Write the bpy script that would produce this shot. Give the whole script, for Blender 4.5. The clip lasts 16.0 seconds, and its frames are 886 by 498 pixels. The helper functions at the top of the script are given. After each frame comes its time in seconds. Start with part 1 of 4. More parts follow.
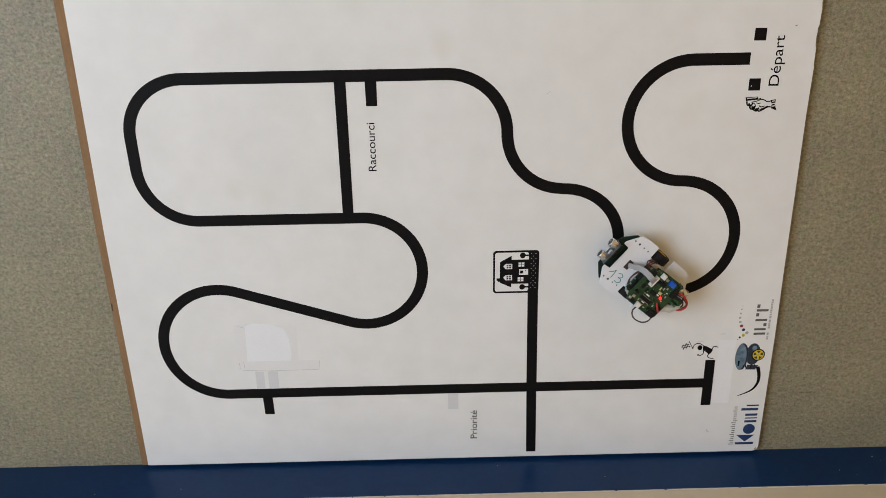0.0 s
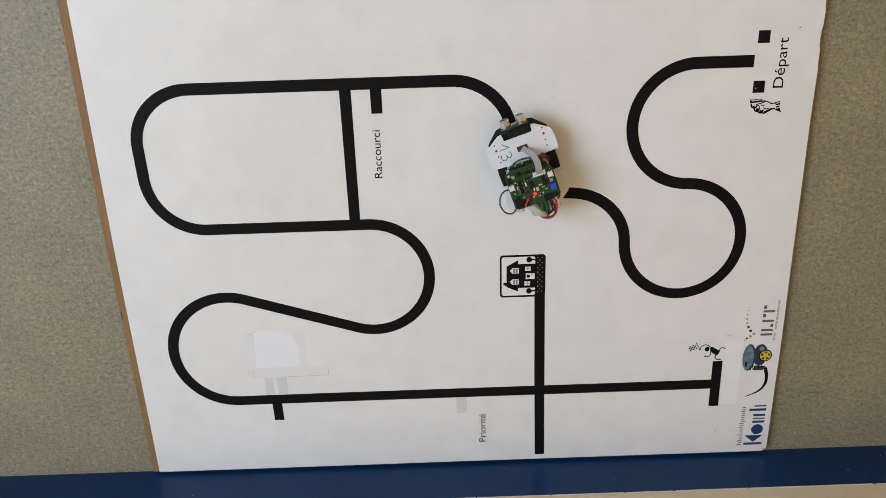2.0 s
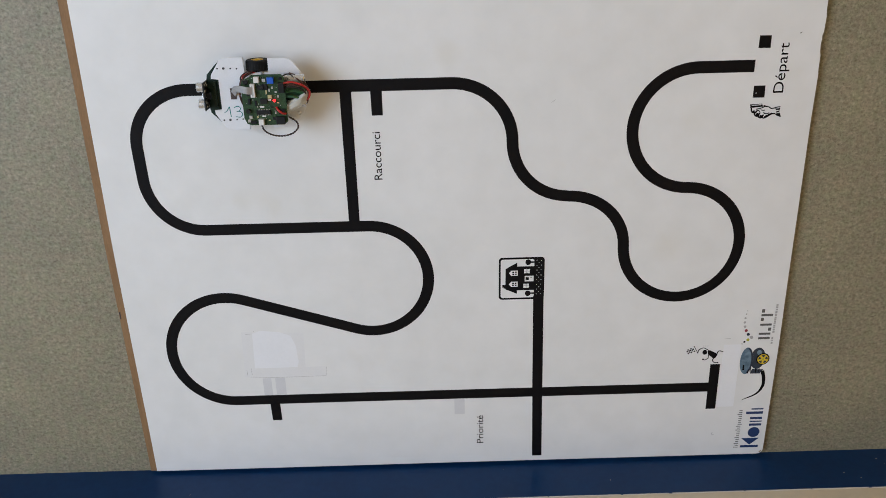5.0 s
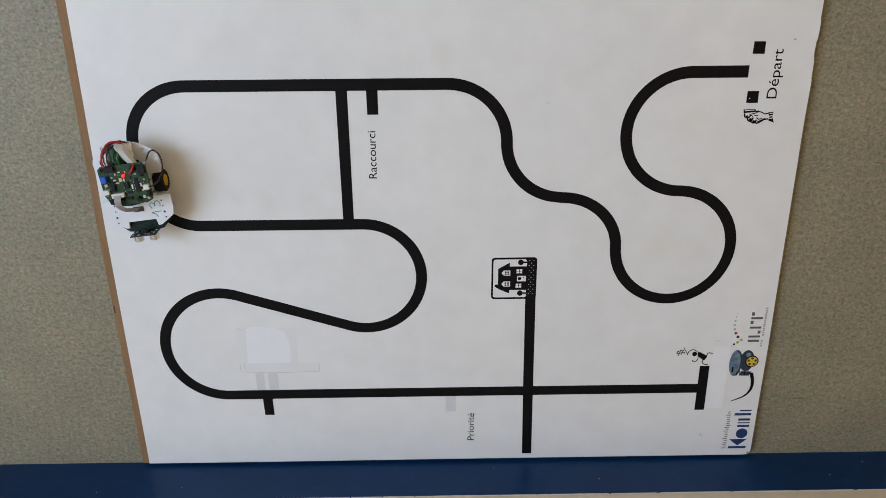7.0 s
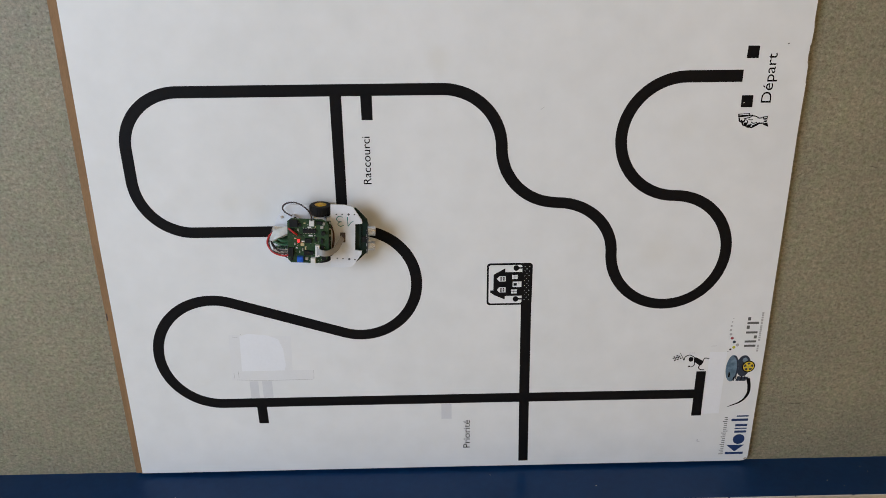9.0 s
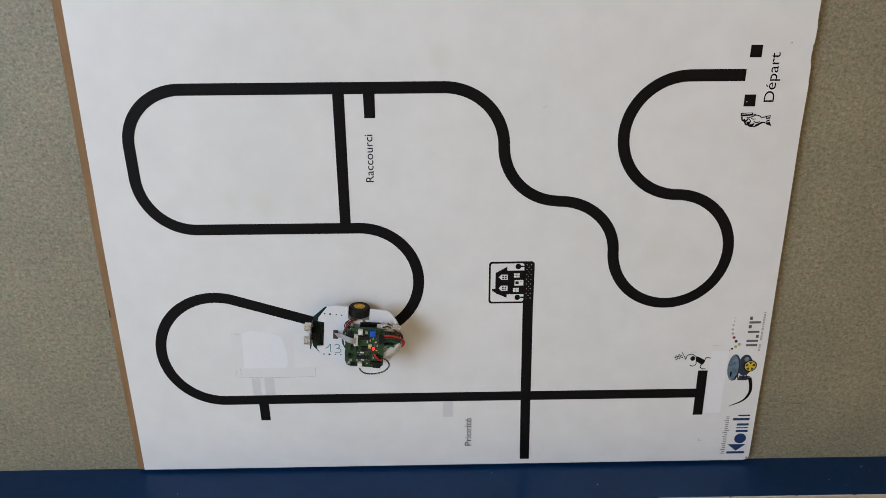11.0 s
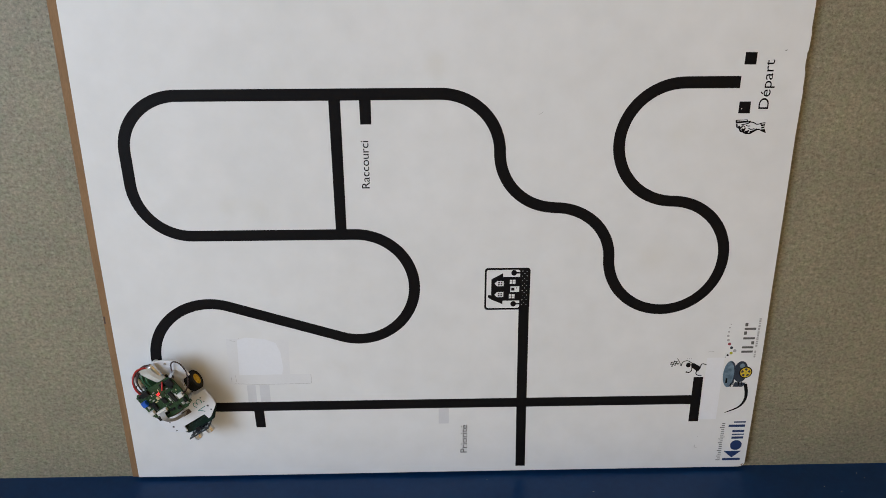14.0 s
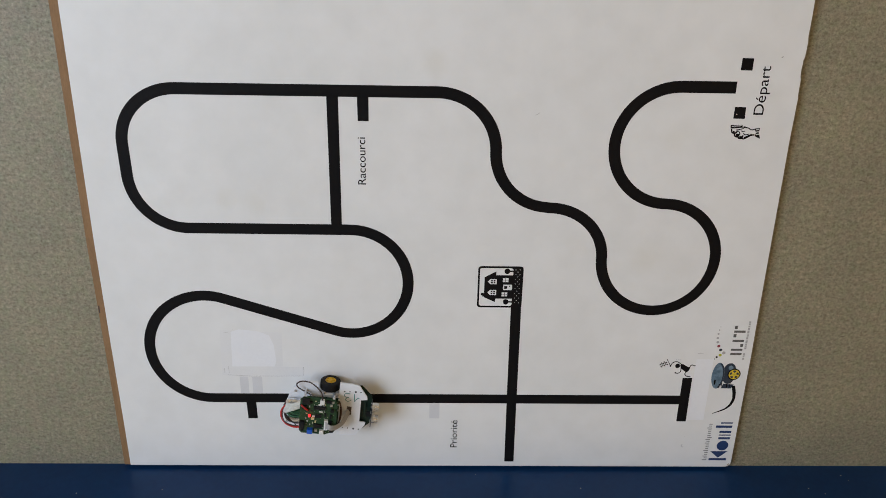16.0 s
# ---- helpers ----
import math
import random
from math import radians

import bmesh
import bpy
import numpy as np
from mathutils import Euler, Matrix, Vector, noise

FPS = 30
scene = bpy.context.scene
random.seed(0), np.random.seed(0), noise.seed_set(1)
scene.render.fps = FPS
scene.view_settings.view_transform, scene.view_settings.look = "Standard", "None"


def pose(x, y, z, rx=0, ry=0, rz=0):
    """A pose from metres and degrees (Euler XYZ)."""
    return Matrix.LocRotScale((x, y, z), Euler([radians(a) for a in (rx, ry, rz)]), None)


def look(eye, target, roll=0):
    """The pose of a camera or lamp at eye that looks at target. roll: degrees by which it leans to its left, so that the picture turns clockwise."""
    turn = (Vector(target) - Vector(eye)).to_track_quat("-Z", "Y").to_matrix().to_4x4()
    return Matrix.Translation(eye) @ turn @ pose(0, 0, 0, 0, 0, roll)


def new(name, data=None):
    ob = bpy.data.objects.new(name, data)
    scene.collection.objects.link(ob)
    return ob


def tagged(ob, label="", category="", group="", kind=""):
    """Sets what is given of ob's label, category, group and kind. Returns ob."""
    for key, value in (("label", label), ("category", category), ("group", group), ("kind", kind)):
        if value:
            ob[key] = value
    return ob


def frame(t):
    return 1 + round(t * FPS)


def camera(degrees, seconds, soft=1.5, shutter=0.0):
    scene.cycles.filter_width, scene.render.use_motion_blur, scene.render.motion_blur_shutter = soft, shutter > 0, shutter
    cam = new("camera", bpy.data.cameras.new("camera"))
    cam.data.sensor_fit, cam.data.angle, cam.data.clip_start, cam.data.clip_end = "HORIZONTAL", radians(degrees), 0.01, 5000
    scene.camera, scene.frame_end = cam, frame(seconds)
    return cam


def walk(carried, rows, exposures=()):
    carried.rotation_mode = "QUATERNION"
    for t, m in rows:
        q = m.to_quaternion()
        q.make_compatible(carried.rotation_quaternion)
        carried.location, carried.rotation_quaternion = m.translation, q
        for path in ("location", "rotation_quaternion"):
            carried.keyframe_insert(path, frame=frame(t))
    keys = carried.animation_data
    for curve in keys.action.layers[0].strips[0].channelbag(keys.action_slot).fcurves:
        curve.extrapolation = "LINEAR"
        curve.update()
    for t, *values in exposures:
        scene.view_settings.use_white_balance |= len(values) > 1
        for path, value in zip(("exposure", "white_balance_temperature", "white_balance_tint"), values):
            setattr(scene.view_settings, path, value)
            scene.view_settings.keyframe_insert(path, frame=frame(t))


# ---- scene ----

# ---- camera and its path ----
cam = camera(57.0, 16.0, soft=0.6)
walk(cam, [
    (0.0, pose(0.5848, 1.0105, 1.3777, -22.11, -1.00, -0.93)),
    (0.5, pose(0.5849, 1.0116, 1.3773, -22.04, -1.31, -1.19)),
    (1.0, pose(0.5840, 1.0199, 1.3780, -22.23, -1.28, -1.29)),
    (1.5, pose(0.5852, 1.0239, 1.3792, -22.30, -1.20, -1.52)),
    (2.0, pose(0.5830, 1.0265, 1.3779, -22.29, -0.92, -1.74)),
    (2.5, pose(0.5847, 1.0322, 1.3772, -22.04, -0.63, -1.63)),
    (3.0, pose(0.5815, 1.0387, 1.3742, -22.68, -1.02, -1.35)),
    (3.5, pose(0.5827, 1.0402, 1.3752, -22.70, -1.22, -1.71)),
    (4.0, pose(0.5811, 1.0378, 1.3734, -22.66, -1.12, -1.82)),
    (6.5, pose(0.5771, 1.0481, 1.3756, -22.65, -0.80, -0.26)),
    (7.0, pose(0.5846, 1.0545, 1.3769, -23.25, -0.87, -0.38)),
    (7.5, pose(0.5817, 1.0499, 1.3761, -23.10, -1.12, -0.52)),
    (8.0, pose(0.5818, 1.0485, 1.3769, -23.11, -1.06, -0.52)),
    (8.5, pose(0.5847, 1.0434, 1.3774, -22.62, -1.18, -0.44)),
    (9.0, pose(0.5823, 1.0453, 1.3734, -22.56, -1.37, -0.45)),
    (11.5, pose(0.5842, 1.0451, 1.3755, -22.67, -1.05, -0.31)),
    (12.0, pose(0.5829, 1.0441, 1.3736, -22.44, -1.22, -0.33)),
    (12.5, pose(0.5813, 1.0387, 1.3765, -22.31, -1.55, -0.36)),
    (13.0, pose(0.5824, 1.0356, 1.3774, -22.06, -1.43, -0.38)),
    (13.5, pose(0.5848, 1.0446, 1.3787, -22.39, -1.40, -0.08)),
    (14.0, pose(0.5829, 1.0429, 1.3764, -22.12, -1.38, -0.17)),
    (14.5, pose(0.5820, 1.0418, 1.3745, -21.94, -1.27, -0.07)),
    (15.0, pose(0.5849, 1.0476, 1.3777, -22.45, -1.26, 0.34)),
    (15.5, pose(0.5850, 1.0564, 1.3802, -22.83, -1.40, 0.43)),
    (16.0, pose(0.5846, 1.0605, 1.3801, -22.92, -1.19, 1.15)),
], exposures=[
    (0, -0.03, 6590, 9), (1, 0.06, 6550, 9), (2, 0.05, 6470, 9), (2.5, 0, 6470, 9), (3.5, -0.04, 6380, 9), (4, -0.05, 6310, 9), (6.5, -0.13, 6100, 9),
    (8, -0.13, 6130, 9), (9, -0.1, 6200, 9), (11.5, -0.12, 6200, 9), (12.5, -0.18, 6160, 9), (13, -0.17, 6200, 9), (14, -0.125, 6230, 9),
    (15, -0.125, 6310, 9), (16, -0.135, 6300, 9)])

# ---- world and light: daylight through the high window of the west wall ----
world = bpy.data.worlds.new("sky")
scene.world = world
world.use_nodes = True
wn = world.node_tree
sky = wn.nodes.new("ShaderNodeTexSky")
sky.sky_type, sky.sun_disc = "NISHITA", False
sky.sun_elevation, sky.sun_rotation = radians(35), radians(200)
wn.links.new(sky.outputs[0], wn.nodes["Background"].inputs[0])
wn.nodes["Background"].inputs[1].default_value = 0.12

ROOM = dict(x0=-3.3, x1=1.8, y0=-0.0085, y1=4.6, h=5.8)
WIN = dict(y0=0.05, y1=3.1, z0=2.2, z1=5.2)
lamp = bpy.data.lights.new("window_daylight", "AREA")
lamp.shape, lamp.size, lamp.size_y = "RECTANGLE", WIN["y1"] - WIN["y0"] - 0.1, WIN["z1"] - WIN["z0"] - 0.1
lamp.energy, lamp.color = 241.0, (0.715, 0.830, 1.0)
lamp_ob = new("window_daylight", lamp)
lamp_ob.matrix_basis = look((ROOM["x0"] - 0.02, (WIN["y0"] + WIN["y1"]) / 2, (WIN["z0"] + WIN["z1"]) / 2), (0.9, 0.9, 0.4))


# ---- materials ----
def socket(node, name):
    return node.inputs[name]


def material(name, color, rough=0.6, metal=0.0, vary=0.0, scale=40.0, tint=None, bump=0.0, bump_scale=300.0,
             stretch=(1, 1, 1), glow=0.0, coat=0.0, fine=None, gloss=0.5):
    """A surface with two scales of colour variation, uneven gloss and fine relief."""
    m = bpy.data.materials.new(name)
    m.use_nodes = True
    nt = m.node_tree
    b = nt.nodes["Principled BSDF"]
    b.inputs["Base Color"].default_value = (*color, 1)
    b.inputs["Roughness"].default_value = rough
    b.inputs["Metallic"].default_value = metal
    b.inputs["Coat Weight"].default_value = coat
    b.inputs["Specular IOR Level"].default_value = gloss
    if glow:
        b.inputs["Emission Color"].default_value = (*color, 1)
        b.inputs["Emission Strength"].default_value = glow
    if vary or bump:
        tc = nt.nodes.new("ShaderNodeTexCoord")
        mp = nt.nodes.new("ShaderNodeMapping")
        mp.inputs["Scale"].default_value = stretch
        nt.links.new(tc.outputs["Object"], mp.inputs[0])
    if vary:
        big = nt.nodes.new("ShaderNodeTexNoise")
        big.inputs["Scale"].default_value, big.inputs["Detail"].default_value = scale, 4
        small = nt.nodes.new("ShaderNodeTexNoise")
        small.inputs["Scale"].default_value, small.inputs["Detail"].default_value = fine or scale * 9, 3
        for n in (big, small):
            nt.links.new(mp.outputs[0], n.inputs["Vector"])
        add = nt.nodes.new("ShaderNodeMath")
        add.operation = "ADD"
        nt.links.new(big.outputs["Fac"], add.inputs[0])
        nt.links.new(small.outputs["Fac"], add.inputs[1])
        rng = nt.nodes.new("ShaderNodeMapRange")
        rng.inputs["From Min"].default_value, rng.inputs["From Max"].default_value = 0.72, 1.28
        nt.links.new(add.outputs[0], rng.inputs["Value"])
        mix = nt.nodes.new("ShaderNodeMix")
        mix.data_type = "RGBA"
        other = tint or tuple(c * (1 - vary) for c in color)
        mix.inputs["A"].default_value, mix.inputs["B"].default_value = (*color, 1), (*other, 1)
        nt.links.new(rng.outputs[0], mix.inputs["Factor"])
        nt.links.new(mix.outputs["Result"], b.inputs["Base Color"])
        rr = nt.nodes.new("ShaderNodeMapRange")
        rr.inputs["To Min"].default_value, rr.inputs["To Max"].default_value = max(0.02, rough - 0.06), min(1, rough + 0.08)
        nt.links.new(big.outputs["Fac"], rr.inputs["Value"])
        nt.links.new(rr.outputs[0], b.inputs["Roughness"])
    if bump:
        bn = nt.nodes.new("ShaderNodeTexNoise")
        bn.inputs["Scale"].default_value, bn.inputs["Detail"].default_value = bump_scale, 3
        nt.links.new(mp.outputs[0], bn.inputs["Vector"])
        bp = nt.nodes.new("ShaderNodeBump")
        bp.inputs["Strength"].default_value, bp.inputs["Distance"].default_value = bump, 0.001
        nt.links.new(bn.outputs["Fac"], bp.inputs["Height"])
        nt.links.new(bp.outputs[0], b.inputs["Normal"])
    return m


def lino():
    """Marbled grey-olive linoleum: cloudy mottle, short streaks and dark specks."""
    m = bpy.data.materials.new("marbled_linoleum")
    m.use_nodes = True
    nt = m.node_tree
    b = nt.nodes["Principled BSDF"]
    b.inputs["Roughness"].default_value = 0.5
    tc = nt.nodes.new("ShaderNodeTexCoord")

    def noise_at(scale, detail, stretch=(1, 1, 1), warp=0.0, rough=0.5):
        mp = nt.nodes.new("ShaderNodeMapping")
        mp.inputs["Scale"].default_value = stretch
        nt.links.new(tc.outputs["Object"], mp.inputs[0])
        n = nt.nodes.new("ShaderNodeTexNoise")
        n.inputs["Scale"].default_value, n.inputs["Detail"].default_value = scale, detail
        n.inputs["Distortion"].default_value, n.inputs["Roughness"].default_value = warp, rough
        nt.links.new(mp.outputs[0], n.inputs["Vector"])
        return n.outputs["Fac"]

    def ramp(fac, stops):
        r = nt.nodes.new("ShaderNodeValToRGB")
        el = r.color_ramp.elements
        el[0].position, el[0].color = stops[0][0], (*stops[0][1], 1)
        el[1].position, el[1].color = stops[-1][0], (*stops[-1][1], 1)
        for p, c in stops[1:-1]:
            e = el.new(p)
            e.color = (*c, 1)
        nt.links.new(fac, r.inputs[0])
        return r.outputs[0]

    def mixed(kind, fac, a, c):
        x = nt.nodes.new("ShaderNodeMix")
        x.data_type, x.blend_type = "RGBA", kind
        x.inputs["Factor"].default_value = fac
        nt.links.new(a, x.inputs["A"])
        nt.links.new(c, x.inputs["B"])
        return x.outputs["Result"]

    grain = noise_at(175, 6, (1, 1.1, 1), 0.0, 0.70)
    base = ramp(grain, [(0.33, (0.164, 0.145, 0.094)), (0.45, (0.232, 0.207, 0.141)), (0.55, (0.274, 0.247, 0.174)), (0.67, (0.352, 0.321, 0.244))])
    cloud = ramp(noise_at(9, 4), [(0.30, (0.90, 0.91, 0.92)), (0.70, (1.07, 1.06, 1.03))])
    flakes = ramp(noise_at(95, 3, (1, 1.2, 1), 0.0, 0.5), [(0.34, (0.86, 0.87, 0.85)), (0.50, (1.0, 1.0, 1.0)), (0.66, (1.12, 1.11, 1.10))])
    hue = ramp(noise_at(48, 3), [(0.36, (0.965, 1.02, 0.965)), (0.50, (1.0, 1.0, 1.0)), (0.64, (1.035, 0.985, 1.0))])
    c = mixed("MULTIPLY", 1.0, base, cloud)
    c = mixed("MULTIPLY", 1.0, c, flakes)
    c = mixed("MULTIPLY", 1.0, c, hue)
    specks = ramp(noise_at(300, 2, rough=0.5), [(0.28, (0.62, 0.60, 0.55)), (0.38, (0.95, 0.95, 0.94)), (0.66, (1.06, 1.06, 1.05))])
    c = mixed("MULTIPLY", 1.0, c, specks)
    nt.links.new(c, b.inputs["Base Color"])
    bp = nt.nodes.new("ShaderNodeBump")
    bp.inputs["Strength"].default_value, bp.inputs["Distance"].default_value = 0.12, 0.001
    nt.links.new(noise_at(260, 3), bp.inputs["Height"])
    nt.links.new(bp.outputs[0], b.inputs["Normal"])
    return m


def melamine():
    """White laminate, faintly soiled: cloudy grey dirt, a few yellowed patches, one bluish patch of painted window
    light.
    """
    m = material("white_laminate", (0.80, 0.80, 0.795), 0.42, vary=0.05, scale=4.0, fine=22.0, tint=(0.745, 0.745, 0.735), bump=0.03, bump_scale=90)
    nt = m.node_tree
    mix = [n for n in nt.nodes if n.type == "MIX"][0]
    tc = [n for n in nt.nodes if n.type == "TEX_COORD"][0]
    n = nt.nodes.new("ShaderNodeTexNoise")
    n.inputs["Scale"].default_value, n.inputs["Detail"].default_value = 5.5, 2
    nt.links.new(tc.outputs["Object"], n.inputs["Vector"])
    r = nt.nodes.new("ShaderNodeValToRGB")
    r.color_ramp.elements[0].position, r.color_ramp.elements[0].color = 0.66, (1, 1, 1, 1)
    r.color_ramp.elements[1].position, r.color_ramp.elements[1].color = 0.80, (0.93, 0.91, 0.85, 1)
    nt.links.new(n.outputs["Fac"], r.inputs[0])
    x = nt.nodes.new("ShaderNodeMix")
    x.data_type, x.blend_type = "RGBA", "MULTIPLY"
    x.inputs["Factor"].default_value = 1
    nt.links.new(mix.outputs["Result"], x.inputs["A"])
    nt.links.new(r.outputs[0], x.inputs["B"])
    last = x.outputs["Result"]
    # The bluish tone at (0.30, 0.65) paints in the daylight's cool cast.
    for px, py, radius, amount, tone in ((1.026, 0.696, 0.040, 0.5, (0.66, 0.65, 0.55)), (1.000, 0.470, 0.050, 0.45, (0.68, 0.64, 0.54)), (1.185, 0.775, 0.030, 0.4, (0.60, 0.59, 0.54)),
                                         (0.44, 0.43, 0.05, 0.25, (0.68, 0.65, 0.58)), (0.30, 0.65, 0.09, 0.3, (0.66, 0.69, 0.71)), (0.88, 0.70, 0.04, 0.2, (0.64, 0.64, 0.62))):
        d = nt.nodes.new("ShaderNodeVectorMath")
        d.operation = "DISTANCE"
        d.inputs[1].default_value = (px, py, 0.013)
        nt.links.new(tc.outputs["Object"], d.inputs[0])
        k = nt.nodes.new("ShaderNodeMapRange")
        k.interpolation_type = "SMOOTHSTEP"
        k.inputs["From Max"].default_value = radius
        k.inputs["To Min"].default_value, k.inputs["To Max"].default_value = amount, 0.0
        nt.links.new(d.outputs["Value"], k.inputs["Value"])
        sp = nt.nodes.new("ShaderNodeMath")
        sp.operation = "MULTIPLY"
        nt.links.new(k.outputs[0], sp.inputs[0])
        nt.links.new(n.outputs["Fac"], sp.inputs[1])
        mx = nt.nodes.new("ShaderNodeMix")
        mx.data_type = "RGBA"
        mx.inputs["B"].default_value = (*tone, 1)
        nt.links.new(sp.outputs[0], mx.inputs["Factor"])
        nt.links.new(last, mx.inputs["A"])
        last = mx.outputs["Result"]
    nt.links.new(last, nt.nodes["Principled BSDF"].inputs["Base Color"])
    return m


M = {
    "lino": lino(),
    "sheet": melamine(),
    "fibre": material("brown_fibreboard", (0.29, 0.162, 0.070), 0.75, vary=0.25, scale=30, stretch=(3, 0.5, 1), bump=0.3, bump_scale=500),
    "ink": material("black_print", (0.0065, 0.0058, 0.0066), 0.5, vary=0.3, scale=18, fine=160, gloss=0.12),
    "blue_paint": material("blue_gloss_paint", (0.003, 0.033, 0.118), 0.36, vary=0.2, scale=9, fine=90, bump=0.05, bump_scale=40, gloss=0.22),
    "wall_paint": material("cream_wall_paint", (0.66, 0.58, 0.45), 0.8, vary=0.06, scale=6, bump=0.3, bump_scale=120),
    # Unseen north and west walls: warm tone added to tint the fill light.
    "far_paint": material("warm_fill_wall_paint", (0.70, 0.60, 0.455), 0.85, vary=0.06, scale=2, bump=0.2, bump_scale=120),
    # Ochre chosen only to bounce warm light in from the right.
    "ochre_bounce_paint": material("ochre_bounce_wall_paint", (0.74, 0.445, 0.16), 0.85, vary=0.06, scale=2, bump=0.2, bump_scale=120),
    # Unseen ceiling, tinted likewise to warm the bounced light.
    "ceiling": material("warm_fill_ceiling_paint", (0.71, 0.61, 0.46), 0.9, vary=0.05, scale=2),
    "scuff": material("worn_paint_edge", (0.62, 0.60, 0.56), 0.7, vary=0.3, scale=60),
    "tape": material("clear_tape", (0.770, 0.770, 0.774), 0.32, vary=0.03, scale=30),
    "paper": material("white_paper_patch", (0.825, 0.832, 0.858), 0.6, vary=0.03, scale=20),
    "ghost": material("greyed_line_under_tape", (0.675, 0.675, 0.69), 0.4, vary=0.06, scale=60),
    "pencil": material("pencil_mark", (0.47, 0.46, 0.45), 0.6),
    "grey_ink": material("grey_print", (0.13, 0.125, 0.12), 0.5, vary=0.25, scale=120),
    "pale_ink": material("pale_grey_print", (0.42, 0.41, 0.40), 0.5),
    "navy_ink": material("navy_print", (0.016, 0.042, 0.14), 0.45, vary=0.2, scale=60),
    "shell_ink": material("slate_blue_print", (0.05, 0.10, 0.15), 0.4, vary=0.45, scale=40, fine=110, tint=(0.21, 0.30, 0.38)),
    "dark_blue_ink": material("dark_blue_print", (0.02, 0.035, 0.065), 0.4, vary=0.4, scale=60),
    "yellow_ink": material("yellow_print", (0.72, 0.52, 0.03), 0.45, vary=0.1, scale=100),
    "red_ink": material("dark_red_print", (0.28, 0.04, 0.06), 0.5),
    "olive_ink": material("lime_print", (0.45, 0.43, 0.03), 0.5),
    # the vehicle
    "acrylic": material("white_plastic_plate", (0.78, 0.79, 0.82), 0.38, vary=0.05, scale=40, bump=0.03, bump_scale=200),
    "pcb": material("green_circuit_board", (0.011, 0.036, 0.014), 0.45, vary=0.6, scale=110, fine=420, tint=(0.036, 0.078, 0.030), gloss=0.3),
    # Dark green board, taken darker for the shade it lies in.
    "dark_shaded_pcb": material("dark_green_shaded_board", (0.004, 0.016, 0.010), 0.4, vary=0.5, scale=120, tint=(0.010, 0.030, 0.020), gloss=0.3),
    "black_board": material("black_circuit_board", (0.010, 0.013, 0.016), 0.4, vary=0.6, scale=260, fine=700, tint=(0.05, 0.055, 0.06)),
    "rubber": material("black_rubber", (0.010, 0.009, 0.009), 0.75, vary=0.3, scale=200, bump=0.3, bump_scale=900, gloss=0.3),
    "hub": material("yellow_plastic", (0.70, 0.43, 0.015), 0.4, vary=0.15, scale=150),
    "black_plastic": material("black_plastic", (0.008, 0.008, 0.009), 0.5, vary=0.3, scale=200, gloss=0.3),
    "metal": material("bright_aluminium", (0.78, 0.80, 0.83), 0.27, 1.0, vary=0.12, scale=150, bump=0.05),
    "mesh_grey": material("dark_sensor_gauze", (0.10, 0.10, 0.10), 0.5, 0.6, vary=0.4, scale=900),
    "white_plastic": material("white_connector_plastic", (0.74, 0.73, 0.70), 0.45, vary=0.06, scale=100),
    "blue_plastic": material("blue_trimmer_plastic", (0.014, 0.11, 0.58), 0.38, vary=0.15, scale=150),
    "ribbon": material("grey_ribbon_cable", (0.36, 0.35, 0.34), 0.55, vary=0.2, scale=25, stretch=(0.2, 12, 1)),
    "red_wire": material("red_wire", (0.48, 0.022, 0.02), 0.4, vary=0.15, scale=120),
    "black_wire": material("black_wire", (0.018, 0.014, 0.013), 0.45),
    "brown_wire": material("brown_wire", (0.06, 0.022, 0.018), 0.45),
    "green_sleeve": material("green_sleeve", (0.03, 0.12, 0.05), 0.35, vary=0.35, scale=90),
    "wrap": material("whitish_plastic_wrap", (0.62, 0.62, 0.57), 0.3, vary=0.25, scale=120, bump=0.4, bump_scale=160),
    "brown_header": material("brown_header", (0.075, 0.045, 0.035), 0.5, vary=0.4, scale=200),
    "cream_part": material("cream_component", (0.55, 0.48, 0.25), 0.4),
    "solder": material("tin_solder", (0.55, 0.55, 0.54), 0.35, 0.9),
    "led": material("lit_red_diode", (1.0, 0.012, 0.014), 0.3, glow=5.0),
    "marker": material("green_marker_ink", (0.02, 0.22, 0.21), 0.5, vary=0.25, scale=200),
    "hole": material("hole_shade", (0.06, 0.06, 0.068), 0.8),
    "dirt": material("dark_dirt", (0.115, 0.10, 0.072), 0.8),
}


# ---- mesh helpers ----
def mesh_of(name, bm, mat, smooth=False):
    me = bpy.data.meshes.new(name)
    bm.normal_update()
    bm.to_mesh(me)
    bm.free()
    me.materials.append(mat)
    if smooth:
        for p in me.polygons:
            p.use_smooth = True
    return me


def part(name, bm, mat, parent=None, label="", smooth=False):
    """Link a bmesh as one mesh object, under a thing or a part."""
    ob = new(name, mesh_of(name, bm, mat, smooth))
    if parent:
        ob.parent = parent
    return tagged(ob, label)


def thing(name, label, category, at=None, group=""):
    ob = new(name)
    ob.empty_display_size = 0.02
    if at:
        ob.matrix_basis = at
    return tagged(ob, label, category, group)


